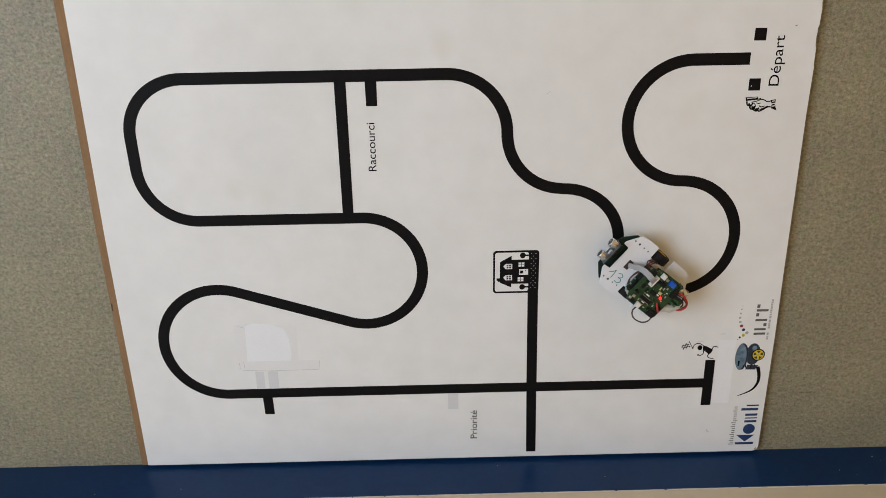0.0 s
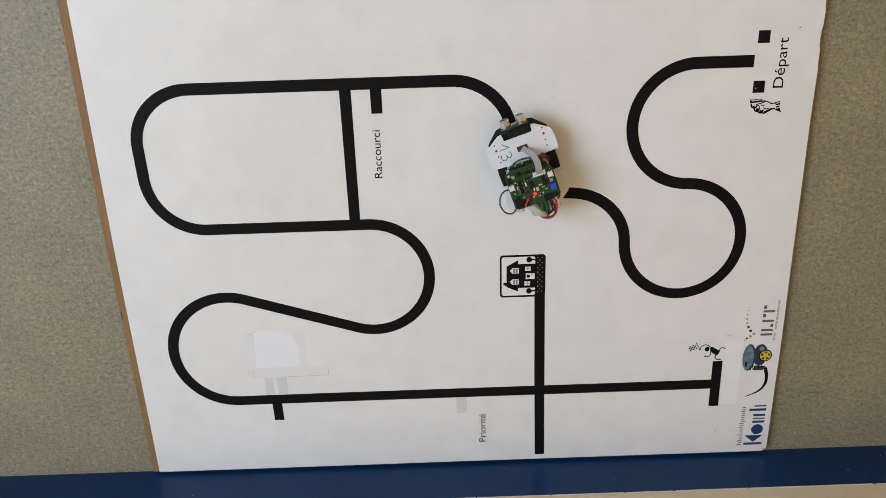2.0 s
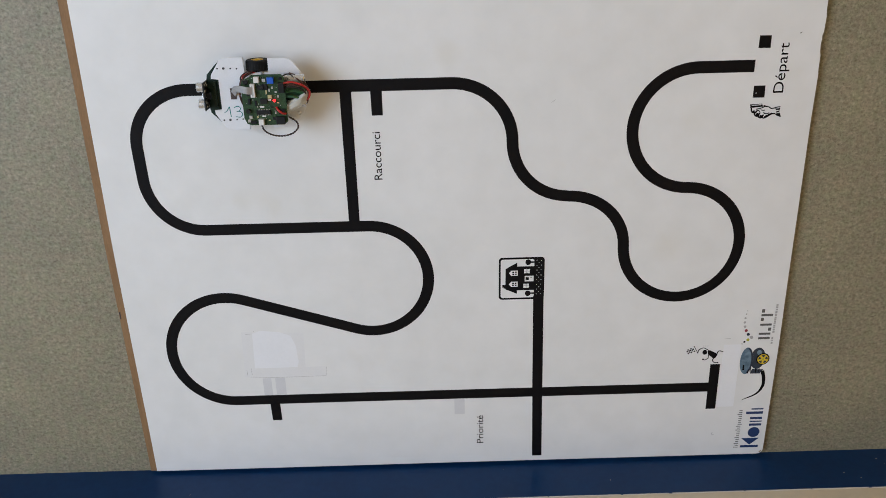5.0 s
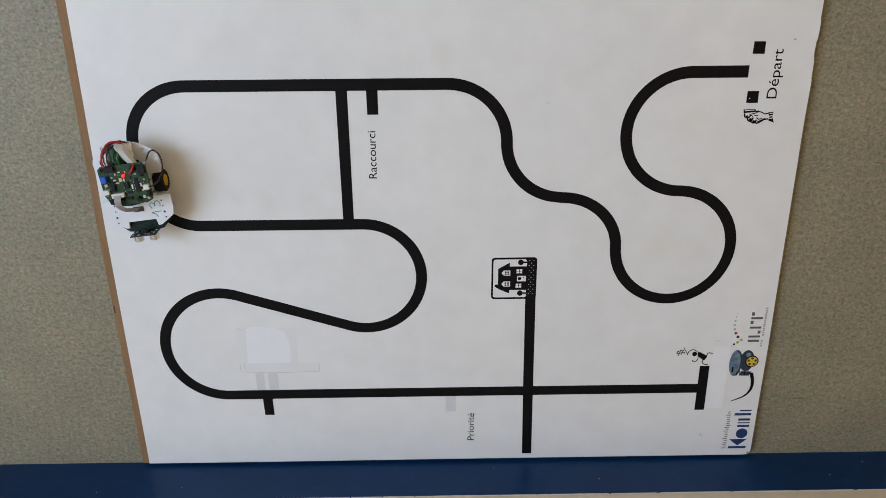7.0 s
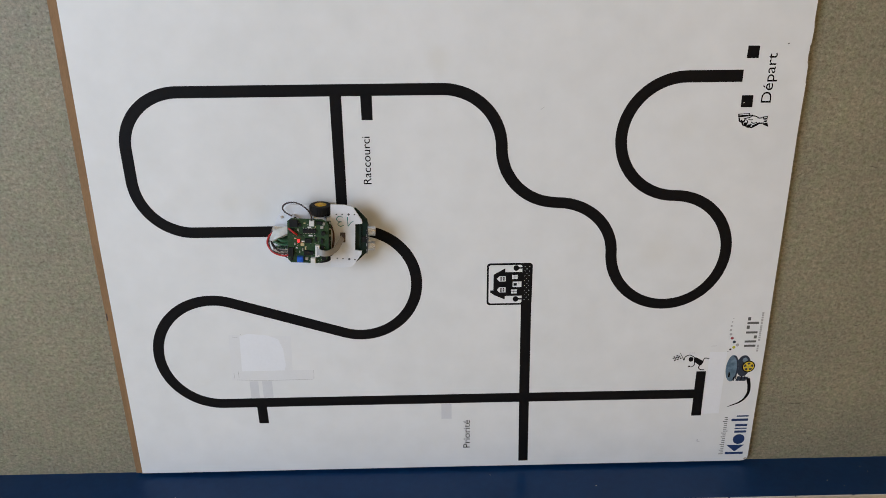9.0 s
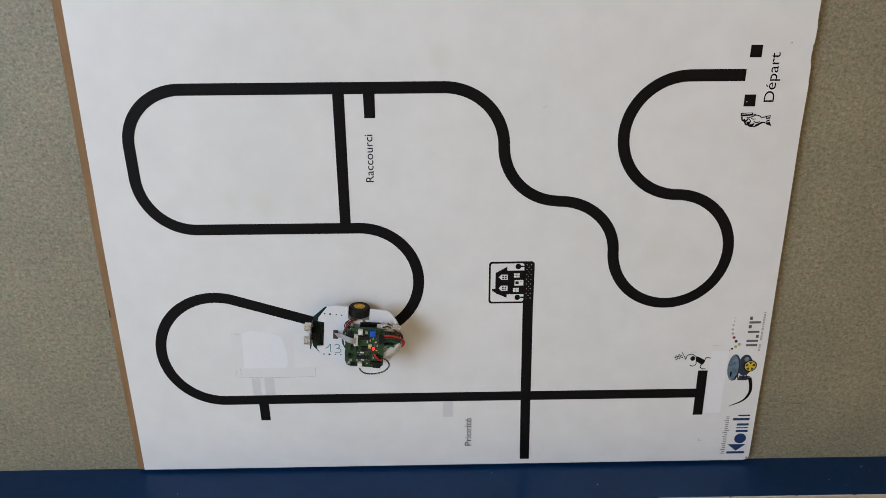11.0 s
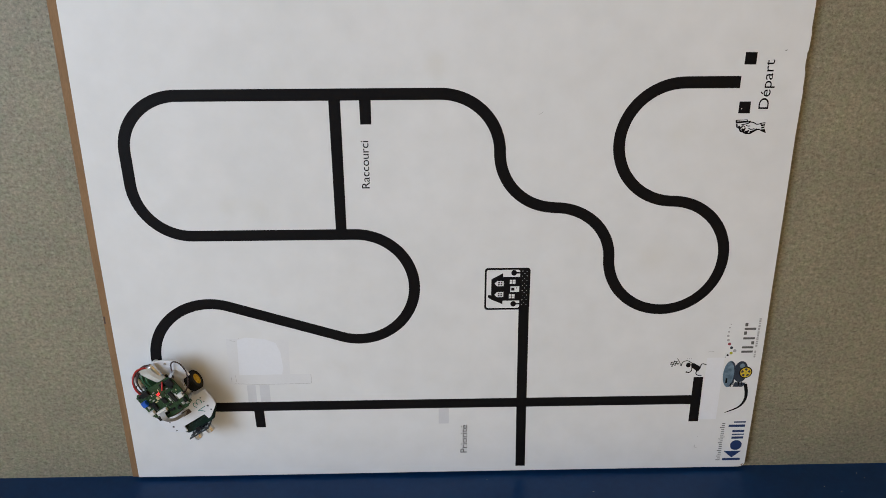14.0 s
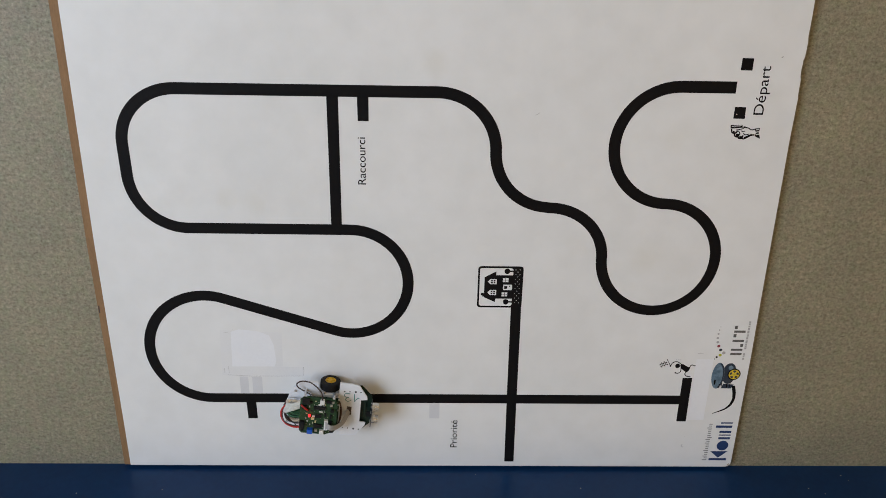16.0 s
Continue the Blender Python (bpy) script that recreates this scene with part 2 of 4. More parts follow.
def prism(outline, z0, z1, bm=None, bevel=0.0):
    bm = bm or bmesh.new()
    low = [bm.verts.new((x, y, z0)) for x, y in outline]
    high = [bm.verts.new((x, y, z1)) for x, y in outline]
    n = len(outline)
    area = sum(outline[i][0] * outline[(i + 1) % n][1] - outline[(i + 1) % n][0] * outline[i][1] for i in range(n))
    if area < 0:
        low.reverse(), high.reverse()
    top = bm.faces.new(high)
    bm.faces.new(low[::-1])
    for i in range(n):
        bm.faces.new((low[i], low[(i + 1) % n], high[(i + 1) % n], high[i]))
    if bevel:
        bmesh.ops.bevel(bm, geom=[e for e in top.edges], offset=bevel, segments=2, affect="EDGES", profile=0.6)
    return bm


def box(x0, x1, y0, y1, z0, z1, bm=None, bevel=0.0):
    return prism([(x0, y0), (x1, y0), (x1, y1), (x0, y1)], z0, z1, bm, bevel)


def rounded(x0, x1, y0, y1, r, n=5):
    pts = []
    for cx, cy, a in ((x1 - r, y0 + r, -90), (x1 - r, y1 - r, 0), (x0 + r, y1 - r, 90), (x0 + r, y0 + r, 180)):
        for i in range(n + 1):
            b = radians(a + 90 * i / n)
            pts.append((cx + r * math.cos(b), cy + r * math.sin(b)))
    return pts


def disc_outline(cx, cy, r, n=20, ry=None):
    return [(cx + r * math.cos(2 * math.pi * i / n), cy + (ry or r) * math.sin(2 * math.pi * i / n)) for i in range(n)]


def lathe(profile, m, n=28, bm=None):
    """A turned solid: (radius, height) pairs about local z, put by the matrix m."""
    bm = bm or bmesh.new()
    rings = [[bm.verts.new(m @ Vector((r * math.cos(2 * math.pi * i / n), r * math.sin(2 * math.pi * i / n), h))) for i in range(n)] for r, h in profile]
    for a, b in zip(rings, rings[1:]):
        for i in range(n):
            bm.faces.new((a[i], a[(i + 1) % n], b[(i + 1) % n], b[i]))
    bm.faces.new(rings[0][::-1])
    bm.faces.new(rings[-1])
    return bm


def spline(points, steps=8):
    """A smooth line through the points."""
    p = [Vector(q) for q in points]
    p = [2 * p[0] - p[1], *p, 2 * p[-1] - p[-2]]
    out = []
    for i in range(1, len(p) - 2):
        for k in range(steps):
            t = k / steps
            a, b, c, d = p[i - 1:i + 3]
            out.append(0.5 * ((2 * b) + (c - a) * t + (2 * a - 5 * b + 4 * c - d) * t * t + (3 * b - a - 3 * c + d) * t ** 3))
    return out + [p[-2]]


def tube(line, r, bm=None, n=8):
    bm = bm or bmesh.new()
    rings, side = [], Vector((0, 0, 1))
    for i, q in enumerate(line):
        d = (line[min(i + 1, len(line) - 1)] - line[max(i - 1, 0)]).normalized()
        u = d.cross(side)
        u = (u if u.length > 1e-4 else d.cross(Vector((1, 0, 0)))).normalized()
        v = d.cross(u)
        rings.append([bm.verts.new(q + r * (math.cos(2 * math.pi * k / n) * u + math.sin(2 * math.pi * k / n) * v)) for k in range(n)])
    for a, b in zip(rings, rings[1:]):
        for k in range(n):
            bm.faces.new((a[k], b[k], b[(k + 1) % n], a[(k + 1) % n]))
    bm.faces.new(rings[0])
    bm.faces.new(rings[-1][::-1])
    return bm


def strip(line, width, z0, z1, bm=None, closed=False):
    """A flat band of even width along a line in the plane, with a little thickness."""
    bm = bm or bmesh.new()
    rows = []
    for i, q in enumerate(line):
        a, b = line[max(i - 1, 0)], line[min(i + 1, len(line) - 1)]
        d = Vector((b[0] - a[0], b[1] - a[1])).normalized()
        nx, ny = -d.y * width / 2, d.x * width / 2
        rows.append([bm.verts.new(v) for v in ((q[0] + nx, q[1] + ny, z1), (q[0] - nx, q[1] - ny, z1), (q[0] - nx, q[1] - ny, z0), (q[0] + nx, q[1] + ny, z0))])
    for a, b in zip(rows, rows[1:]):
        for k in range(4):
            bm.faces.new((a[k], a[(k + 1) % 4], b[(k + 1) % 4], b[k]))
    bm.faces.new(rows[0][::-1])
    bm.faces.new(rows[-1])
    return bm


def arc(cx, cy, r, a0, a1, n=None, ry=None):
    n = n or max(6, int(abs(a1 - a0) / 4))
    return [(cx + r * math.cos(radians(a0 + (a1 - a0) * i / n)), cy + (ry or r) * math.sin(radians(a0 + (a1 - a0) * i / n))) for i in range(n + 1)]


# ---- the room ----
def room():
    r, w = ROOM, WIN
    floor = part("floor", box(r["x0"] - 0.2, r["x1"] + 0.2, r["y0"] - 0.2, r["y1"] + 0.2, -0.05, 0.0), M["lino"])
    tagged(floor, "marbled grey-olive linoleum floor, slightly scuffed", "floor", kind="structure")
    south = part("wall_south", box(r["x0"] - 0.2, r["x1"] + 0.2, r["y0"] - 0.15, r["y0"], 0.0, r["h"]), M["wall_paint"])
    tagged(south, "cream-painted wall above a blue skirting", "wall", kind="structure")
    north = part("wall_north", box(r["x0"] - 0.2, r["x1"] + 0.2, r["y1"], r["y1"] + 0.15, 0.0, r["h"]), M["far_paint"])
    tagged(north, "unseen wall painted warm to tint the fill light", "wall", kind="structure")
    # Unseen wall, set close and coloured to work as a warm reflector.
    east = part("wall_east", box(r["x1"], r["x1"] + 0.15, r["y0"], r["y1"], 0.0, r["h"]), M["ochre_bounce_paint"])
    tagged(east, "unseen ochre wall added to throw warm bounce light", "wall", kind="structure")
    bm = bmesh.new()
    x0, x1 = r["x0"] - 0.15, r["x0"]
    box(x0, x1, r["y0"], r["y1"], 0.0, w["z0"], bm)
    box(x0, x1, r["y0"], r["y1"], w["z1"], r["h"], bm)
    box(x0, x1, r["y0"], w["y0"], w["z0"], w["z1"], bm)
    box(x0, x1, w["y1"], r["y1"], w["z0"], w["z1"], bm)
    tagged(part("wall_west", bm, M["far_paint"]), "unseen wall with a wide window opening, painted warm to tint the fill light", "wall", kind="structure")
    top = part("ceiling", box(r["x0"] - 0.2, r["x1"] + 0.2, r["y0"] - 0.2, r["y1"] + 0.2, r["h"], r["h"] + 0.1), M["ceiling"])
    tagged(top, "unseen ceiling painted warm to tint the fill light", "ceiling", kind="structure")
    # glossy blue skirting with a worn upper edge
    skirting = bmesh.new()
    prof = [(-0.0085, 0.0), (-0.0065, 0.0), (-0.0065, 0.1148), (-0.0070, 0.1156), (-0.0085, 0.1158)]
    ends = [[skirting.verts.new((x, y, z)) for y, z in prof] for x in (r["x0"], r["x1"])]
    for i in range(len(prof)):
        j = (i + 1) % len(prof)
        skirting.faces.new((ends[0][i], ends[0][j], ends[1][j], ends[1][i]))
    skirting.faces.new(ends[0][::-1])
    skirting.faces.new(ends[1])
    bmesh.ops.recalc_face_normals(skirting, faces=skirting.faces)
    base = tagged(part("baseboard", skirting, M["blue_paint"]), "glossy dark blue painted skirting board, scuffed along its top", "baseboard", kind="structure")
    rnd = random.Random(4)
    bm = bmesh.new()
    x = -2.2
    while x < 1.7:
        ln = 0.03 + 0.12 * rnd.random()
        box(x, x + ln, -0.0085, -0.0070 + 0.0004 * rnd.random(), 0.1154, 0.1163 + 0.0003 * rnd.random(), bm)
        x += ln + 0.001 + 0.006 * rnd.random() ** 2
    tagged(part("paint_scuffs", bm, M["scuff"], base), "pale worn paint along the upper edge", kind="stuff")
    bm = bmesh.new()
    for i in range(8):
        x, z, s = -0.3 + 1.9 * rnd.random(), 0.03 + 0.075 * rnd.random(), 0.0006 + 0.0007 * rnd.random()
        box(x, x + s * 1.6, -0.0066, -0.0061, z, z + s, bm)
    tagged(part("paint_chips", bm, M["wall_paint"], base), "small pale chips in the paint", kind="stuff")
    # scuffs and dirt on the linoleum
    bm = bmesh.new()
    for pts, wd in ((((1.300, 0.128), (1.312, 0.126), (1.324, 0.127)), 0.0010), (((-0.251, 0.040), (-0.249, 0.041)), 0.0022), (((1.352, 0.042), (1.354, 0.043)), 0.0022),
                    (((1.400, 0.300), (1.412, 0.303)), 0.0012), (((-0.12, 0.46), (-0.112, 0.463)), 0.0012), (((1.37, 0.62), (1.384, 0.616)), 0.0012), (((-0.20, 0.70), (-0.193, 0.701)), 0.0015),
                    (((1.45, 0.52), (1.457, 0.523)), 0.0016), (((-0.30, 0.28), (-0.296, 0.282)), 0.0016)):
        strip(pts, wd, -0.0004, 0.0003, bm)
    tagged(part("floor_marks", bm, M["dirt"], floor), "small dark scuffs on the linoleum", kind="stuff")
    return floor


room()


# ---- the track board: fibreboard below, white printed sheet above ----
ZB = 0.013          # its upper surface
P1, P2 = ZB - 0.0002, ZB + 0.00025


def track_board():
    board = thing("track_board", "large white laminated line-follower track board lying on the floor", "board")
    backing = [(-0.0130, -0.001), (1.2170, -0.001), (1.2185, 0.9), (1.2175, 1.62), (-0.0160, 1.62), (-0.0160, 0.9), (-0.0175, 0.49), (-0.0145, 0.20)]
    part("backing_board", prism(backing, 0.0, 0.0098, bevel=0.0008), M["fibre"], board, "brown fibreboard backing showing along one side")
    rnd = random.Random(2)
    right = [(1.2285, 0.016), (1.2283, 0.09), (1.2282, 0.26), (1.2262, 0.40), (1.2255, 0.48), (1.2243, 0.60), (1.2232, 0.69), (1.2236, 0.745),
             (1.2240, 0.770), (1.2226, 0.7725), (1.2228, 0.800), (1.2206, 0.806), (1.2200, 0.818), (1.2212, 0.826), (1.2204, 0.832), (1.2226, 0.838),
             (1.2232, 0.862), (1.2216, 0.872), (1.2218, 0.905), (1.2205, 0.95), (1.2200, 1.62)]
    corner = [(1.2165 + 0.012 * math.cos(radians(a)), 0.0128 + 0.012 * math.sin(radians(a))) for a in range(-90, 15, 15)]
    left = [(0.0005, 1.62), (0.0005, 0.92), (-0.0012, 0.70), (-0.0026, 0.49), (-0.0016, 0.30), (0.0, 0.12), (0.0003, 0.0003)]
    bottom = [(0.25, 0.0004), (0.6, 0.0010), (1.0, 0.0010)]
    sheet = prism(corner + right + left + bottom, 0.0100, ZB, bevel=0.0003)
    part("white_sheet", sheet, M["sheet"], board, "white laminate sheet with chipped edge")

    # the winding guide line
    w = 0.0203
    line = [(1.1153, 0.785), (1.07, 0.785)] + arc(1.0235, 0.680, 0.105, 90, 270)
    line += arc(1.0210, 0.4683, 0.1050, 90, -180, ry=0.1067)[1:] + arc(0.8135, 0.4665, 0.1025, 0, 90, ry=0.0985)[1:]
    line += arc(0.8130, 0.6672, 0.1000, 270, 180, ry=0.1015)[1:] + arc(0.6095, 0.667, 0.1035, 0, 90, ry=0.1022)[1:]
    line += [(0.45, 0.7692), (0.30, 0.7692)] + arc(0.1700, 0.6740, 0.0985, 90, 180, ry=0.0952) + arc(0.1700, 0.6180, 0.0975, 182, 270, ry=0.0992)
    line += [(0.30, 0.5187)] + arc(0.4562, 0.4133, 0.1053, 90, -107.5) + arc(0.1832, 0.2732, 0.1115, 72.5, 270, ry=0.1112)
    line += [(0.35, 0.1624), (0.7, 0.1626), (1.1012, 0.1626)]
    part("guide_line", strip(line, w, P1, P2), M["ink"], board, "winding black printed guide line")
    part("shortcut_line", prism([(0.4226, 0.7596), (0.4422, 0.7596), (0.4424, 0.5284), (0.4234, 0.5284)], P1, P2), M["ink"], board)
    part("marker_stub", prism([(0.4740, 0.7598), (0.4934, 0.7598), (0.4932, 0.7180), (0.4746, 0.7180)], P1, P2), M["ink"], board)
    part("marker_stub", prism([(0.2450, 0.1530), (0.2640, 0.1530), (0.2648, 0.1146), (0.2463, 0.1146)], P1, P2), M["ink"], board)
    part("crossing_line", prism([(0.7546, 0.3720), (0.7738, 0.3720), (0.7764, 0.1718), (0.7568, 0.1718)], P1, P2 - 0.00006), M["ink"], board)
    part("crossing_line", prism([(0.7572, 0.1530), (0.7764, 0.1530), (0.7784, 0.0122), (0.7596, 0.0122)], P1, P2), M["ink"], board)
    part("finish_bar", prism([(1.1008, 0.2136), (1.1196, 0.2136), (1.1206, 0.1120), (1.1014, 0.1120)], P1, P2), M["ink"], board)
    part("start_square", prism([(1.1178, 0.8345), (1.1372, 0.8343), (1.1374, 0.8140), (1.1176, 0.8142)], P1, P2), M["ink"], board)
    sq = part("start_square", prism([(1.1182, 0.7520), (1.1374, 0.7519), (1.1380, 0.7316), (1.1182, 0.7318)], P1, P2), M["ink"], board)
    part("paint_chip", prism([(1.1222, 0.7388), (1.1238, 0.7388), (1.1238, 0.7402), (1.1222, 0.7402)], P2, P2 + 0.0003), M["sheet"], sq)

    # written words, reading away from the wall
    def words(text, base_x, y0, y1, cap, mat):
        cu = bpy.data.curves.new("lettering", "FONT")
        cu.body, cu.offset = text, 0.001
        tmp = bpy.data.objects.new("lettering", cu)
        scene.collection.objects.link(tmp)
        bpy.context.view_layer.update()
        me = bpy.data.meshes.new_from_object(tmp.evaluated_get(bpy.context.evaluated_depsgraph_get()))
        bpy.data.objects.remove(tmp)
        xs = [v.co.x for v in me.vertices]
        k = (y1 - y0) / (max(xs) - min(xs))
        for v in me.vertices:
            a, b = (v.co.x - min(xs)) * k, v.co.y * cap / 0.729
            v.co = (base_x - b, y0 + a, P2)
        me.materials.clear()
        me.materials.append(mat)
        ob = new("lettering", me)
        ob.parent = board
        return tagged(ob, "printed word " + text)

    words("Départ", 1.1684, 0.7390, 0.8218, 0.0182, M["ink"])
    words("Raccourci", 0.4868, 0.6045, 0.6895, 0.0146, M["ink"])
    words("Priorité", 0.6608, 0.0468, 0.1120, 0.0138, M["ink"])

    # house sign at the end of the crossing line
    X0, X1, Y0, Y1 = 0.6905, 0.7742, 0.3650, 0.4497

    def hx(u):
        return X0 + (X1 - X0) * (u - 160) / 245

    def hy(v):
        return Y1 - (Y1 - Y0) * (v - 70) / 228

    def shape(name, pts, mat, lift=0.0, parent=None):
        return part(name, prism([(hx(u), hy(v)) for u, v in pts], P1 + lift, P2 + lift), mat, parent or board)

    sign = part("house_sign", prism(rounded(X0, X1, Y0, Y1, 0.006), P1, P2), M["ink"], board, "black printed house pictogram in a rounded frame")
    a = rounded(hx(170), hx(350), hy(288), hy(80), 0.004)
    part("sign_field", prism(a, P1 + 0.0003, P2 + 0.0003), M["sheet"], sign)
    shape("house_roof", [(196, 130), (258, 97), (258, 266), (196, 240)], M["ink"], 0.0006, sign)
    shape("house_wall", [(258, 118), (351, 118), (351, 247), (258, 247)], M["ink"], 0.0006, sign)
    shape("chimney", [(179, 216), (196, 216), (196, 236), (187, 236), (187, 230), (179, 230)], M["ink"], 0.0006, sign)
    for cy in (96, 265):
        shape("tree_crown", disc_outline(317, cy, 15), M["ink"], 0.0006, sign)
        shape("tree_trunk", [(331, cy - 4), (351, cy - 4), (351, cy + 4), (331, cy + 4)], M["ink"], 0.0006, sign)
    for cy in (153, 213):
        win = shape("dormer_window", [(214, cy), (227, cy - 14), (262, cy - 14), (262, cy + 14), (227, cy + 14)], M["sheet"], 0.0010, sign)
        for du in (232, 246):
            for dv in (-9, 2):
                shape("window_pane", [(du, cy + dv), (du + 9, cy + dv), (du + 9, cy + dv + 7), (du, cy + dv + 7)], M["ink"], 0.0014, win)
    for cu_, cy in ((311, 144), (308, 223)):
        for du in (-16, 1):
            for dv in (-11, 1):
                shape("window_pane", [(cu_ + du, cy + dv), (cu_ + du + 14, cy + dv), (cu_ + du + 14, cy + dv + 10), (cu_ + du, cy + dv + 10)], M["sheet"], 0.0010, sign)
    door = shape("house_door", [(299, 169), (347, 169), (347, 199), (299, 199)], M["sheet"], 0.0010, sign)
    shape("door_panel", [(304, 176), (321, 176), (321, 191), (304, 191)], M["ink"], 0.0014, door)
    shape("door_knob", disc_outline(333, 177, 3, 8), M["ink"], 0.0014, door)
    bm = bmesh.new()
    for i in range(8):
        for k, u in enumerate((364, 375, 387)):
            v = 88 + i * 26 + (13 if k == 1 else 0)
            if v < 280:
                prism([(hx(p), hy(q)) for p, q in disc_outline(u, v, 2.0, 6)], P1 + 0.0003, P2 + 0.0003, bm)
    tagged(part("ground_dots", bm, M["sheet"], sign), "white dots on the black ground strip", kind="stuff")

    # clear tape and paper over mistakes
    def flat(name, x0, x1, y0, y1, mat, lift, label="", turn=0.0):
        cx, cy, c, s = (x0 + x1) / 2, (y0 + y1) / 2, math.cos(radians(turn)), math.sin(radians(turn))
        pts = [(cx + c * (x - cx) - s * (y - cy), cy + s * (x - cx) + c * (y - cy)) for x, y in ((x0, y0), (x1, y0), (x1, y1), (x0, y1))]
        return part(name, prism(pts, P1, ZB + lift), mat, board, label)

    flat("tape_strip", 0.2050, 0.3215, 0.2120, 0.3095, M["tape"], 0.00006, "clear adhesive tape patch", -1.5)
    torn = [(0.2195, 0.2190), (0.2500, 0.2176), (0.3010, 0.2200), (0.3085, 0.2450), (0.3060, 0.2800), (0.2985, 0.3010), (0.2800, 0.3095), (0.2420, 0.3140), (0.2230, 0.3070), (0.2205, 0.2600)]
    part("paper_patch", prism(torn, P1, ZB + 0.00012), M["paper"], board, "white paper patch held by clear tape")
    flat("tape_strip", 0.2120, 0.3600, 0.2125, 0.2335, M["tape"], 0.00018, "clear adhesive tape strip", 0.3)
    flat("tape_strip", 0.2050, 0.2250, 0.2150, 0.3120, M["tape"], 0.00020, "clear adhesive tape strip", -2)
    flat("grey_mark", 0.2360, 0.2525, 0.1732, 0.2105, M["ghost"], 0.00005, "old line showing grey through tape")
    flat("grey_mark", 0.2600, 0.2790, 0.1732, 0.2105, M["ghost"], 0.00005, "old line showing grey through tape")
    flat("grey_mark", 0.6045, 0.6245, 0.1163, 0.1515, M["ghost"], 0.00005, "old line showing grey through tape")
    flat("paper_patch", 1.1225, 1.1560, 0.1160, 0.2560, M["paper"], 0.00012, "white paper strip covering an old line", 0)
    for pts in (((0.3600, 0.2330), (0.3606, 0.2250), (0.3598, 0.2130)), ((0.2130, 0.3080), (0.2230, 0.3060)), ((0.2290, 0.3120), (0.2300, 0.3130)),
                ((0.7774, 0.7325), (0.7815, 0.7345), (0.7849, 0.7372)), ((1.1830, 0.8370), (1.1850, 0.8377), (1.1862, 0.8374)),
                ((1.1212, 0.0560), (1.1195, 0.0525), (1.1225, 0.0495), (1.1250, 0.0500)), ((0.2130, 0.2145), (0.2600, 0.2118), (0.3580, 0.2128)),
                ((1.1230, 0.2690), (1.1340, 0.2695)), ((1.1235, 0.0750), (1.1242, 0.0756)), ((0.2080, 0.2300), (0.2086, 0.2180)), ((0.2166, 0.2330), (0.2170, 0.2190))):
        part("pencil_mark", strip(pts, 0.0006, P1, ZB + 0.0003), M["pencil"], board)
    for k in range(3):
        part("pencil_mark", strip([(1.0835 + 0.0040 * k, 0.2538), (1.0840 + 0.0040 * k, 0.2556)], 0.0012, P1, ZB + 0.0003), M["pencil"], board)
    part("grey_smudge", prism([(1.1196, 0.0560), (1.1214, 0.0548), (1.1208, 0.0522), (1.1232, 0.0500), (1.1222, 0.0482), (1.1192, 0.0498), (1.1184, 0.0530)], P1, ZB + 0.0001), M["ghost"], board)
    part("ink_fleck", prism([(1.1832, 0.8362), (1.1858, 0.8368), (1.1866, 0.8382), (1.1838, 0.8378)], P1, ZB + 0.0003), M["ink"], board)

    # checkered flag with its plain-shaped pictogram
    o, e1, e2 = Vector((1.0549, 0.2372)), Vector((0.00274, 0.00122)), Vector((-0.00132, 0.00222))
    corners = [o, o + e1 * 5, o + e1 * 5 + e2 * 4, o + e2 * 4]
    flag = part("flag_sign", prism([tuple(c) for c in corners], P1, P2), M["sheet"], board, "small printed checkered flag")
    for i in range(5):
        for k in range(4):
            if (i + k) % 2 == 0:
                c = o + e1 * i + e2 * k
                part("flag_check", prism([tuple(c), tuple(c + e1), tuple(c + e1 + e2), tuple(c + e2)], P1 + 0.0003, P2 + 0.0003), M["ink"], flag)

    def stroke(pts, w):
        l3 = [(v.x, v.y) for v in spline([(x, y, 0) for x, y in pts], 5)]
        part("pictogram_stroke", strip(l3, w, P1, P2), M["ink"], board)

    stroke([(1.0648, 0.2556), (1.0690, 0.2480), (1.0731, 0.2406)], 0.0011)
    stroke([(1.0731, 0.2406), (1.0767, 0.2475), (1.0850, 0.2502), (1.0947, 0.2440)], 0.0015)
    stroke([(1.0945, 0.2364), (1.0946, 0.2280), (1.0893, 0.2239), (1.0847, 0.2253)], 0.0015)
    stroke([(1.1105, 0.2349), (1.1126, 0.2411), (1.1157, 0.2429), (1.1225, 0.2409)], 0.0017)
    stroke([(1.1064, 0.2286), (1.1038, 0.2224), (1.1077, 0.2178), (1.1155, 0.2170)], 0.0017)
    part("pictogram_shape", prism(disc_outline(1.0872, 0.2408, 0.0046, 16, 0.0052), P1, P2), M["ink"], board)
    for x, y in ((1.0733, 0.2404), (1.0850, 0.2252)):
        part("pictogram_shape", prism(disc_outline(x, y, 0.0017, 10), P1, P2), M["ink"], board)
    body = [(1.0926, 0.2425), (1.0950, 0.2448), (1.0979, 0.2445), (1.1115, 0.2366), (1.1122, 0.2340), (1.1085, 0.2275), (1.1050, 0.2268), (1.0937, 0.2360)]
    part("pictogram_shape", prism(body, P1, P2), M["ink"], board)

    # the start pictogram as plain shapes
    bar = [(1.1156, 0.7204), (1.1358, 0.7211), (1.1378, 0.7160), (1.1164, 0.7141)]
    part("pictogram_shape", prism(bar, P1, P2), M["ink"], board, "black bar of the start pictogram")
    part("pictogram_shape", prism([(1.1580, 0.7147), (1.1675, 0.7161), (1.1668, 0.7068), (1.1710, 0.6969), (1.1605, 0.7010), (1.1618, 0.7078)], P1, P2), M["ink"], board)
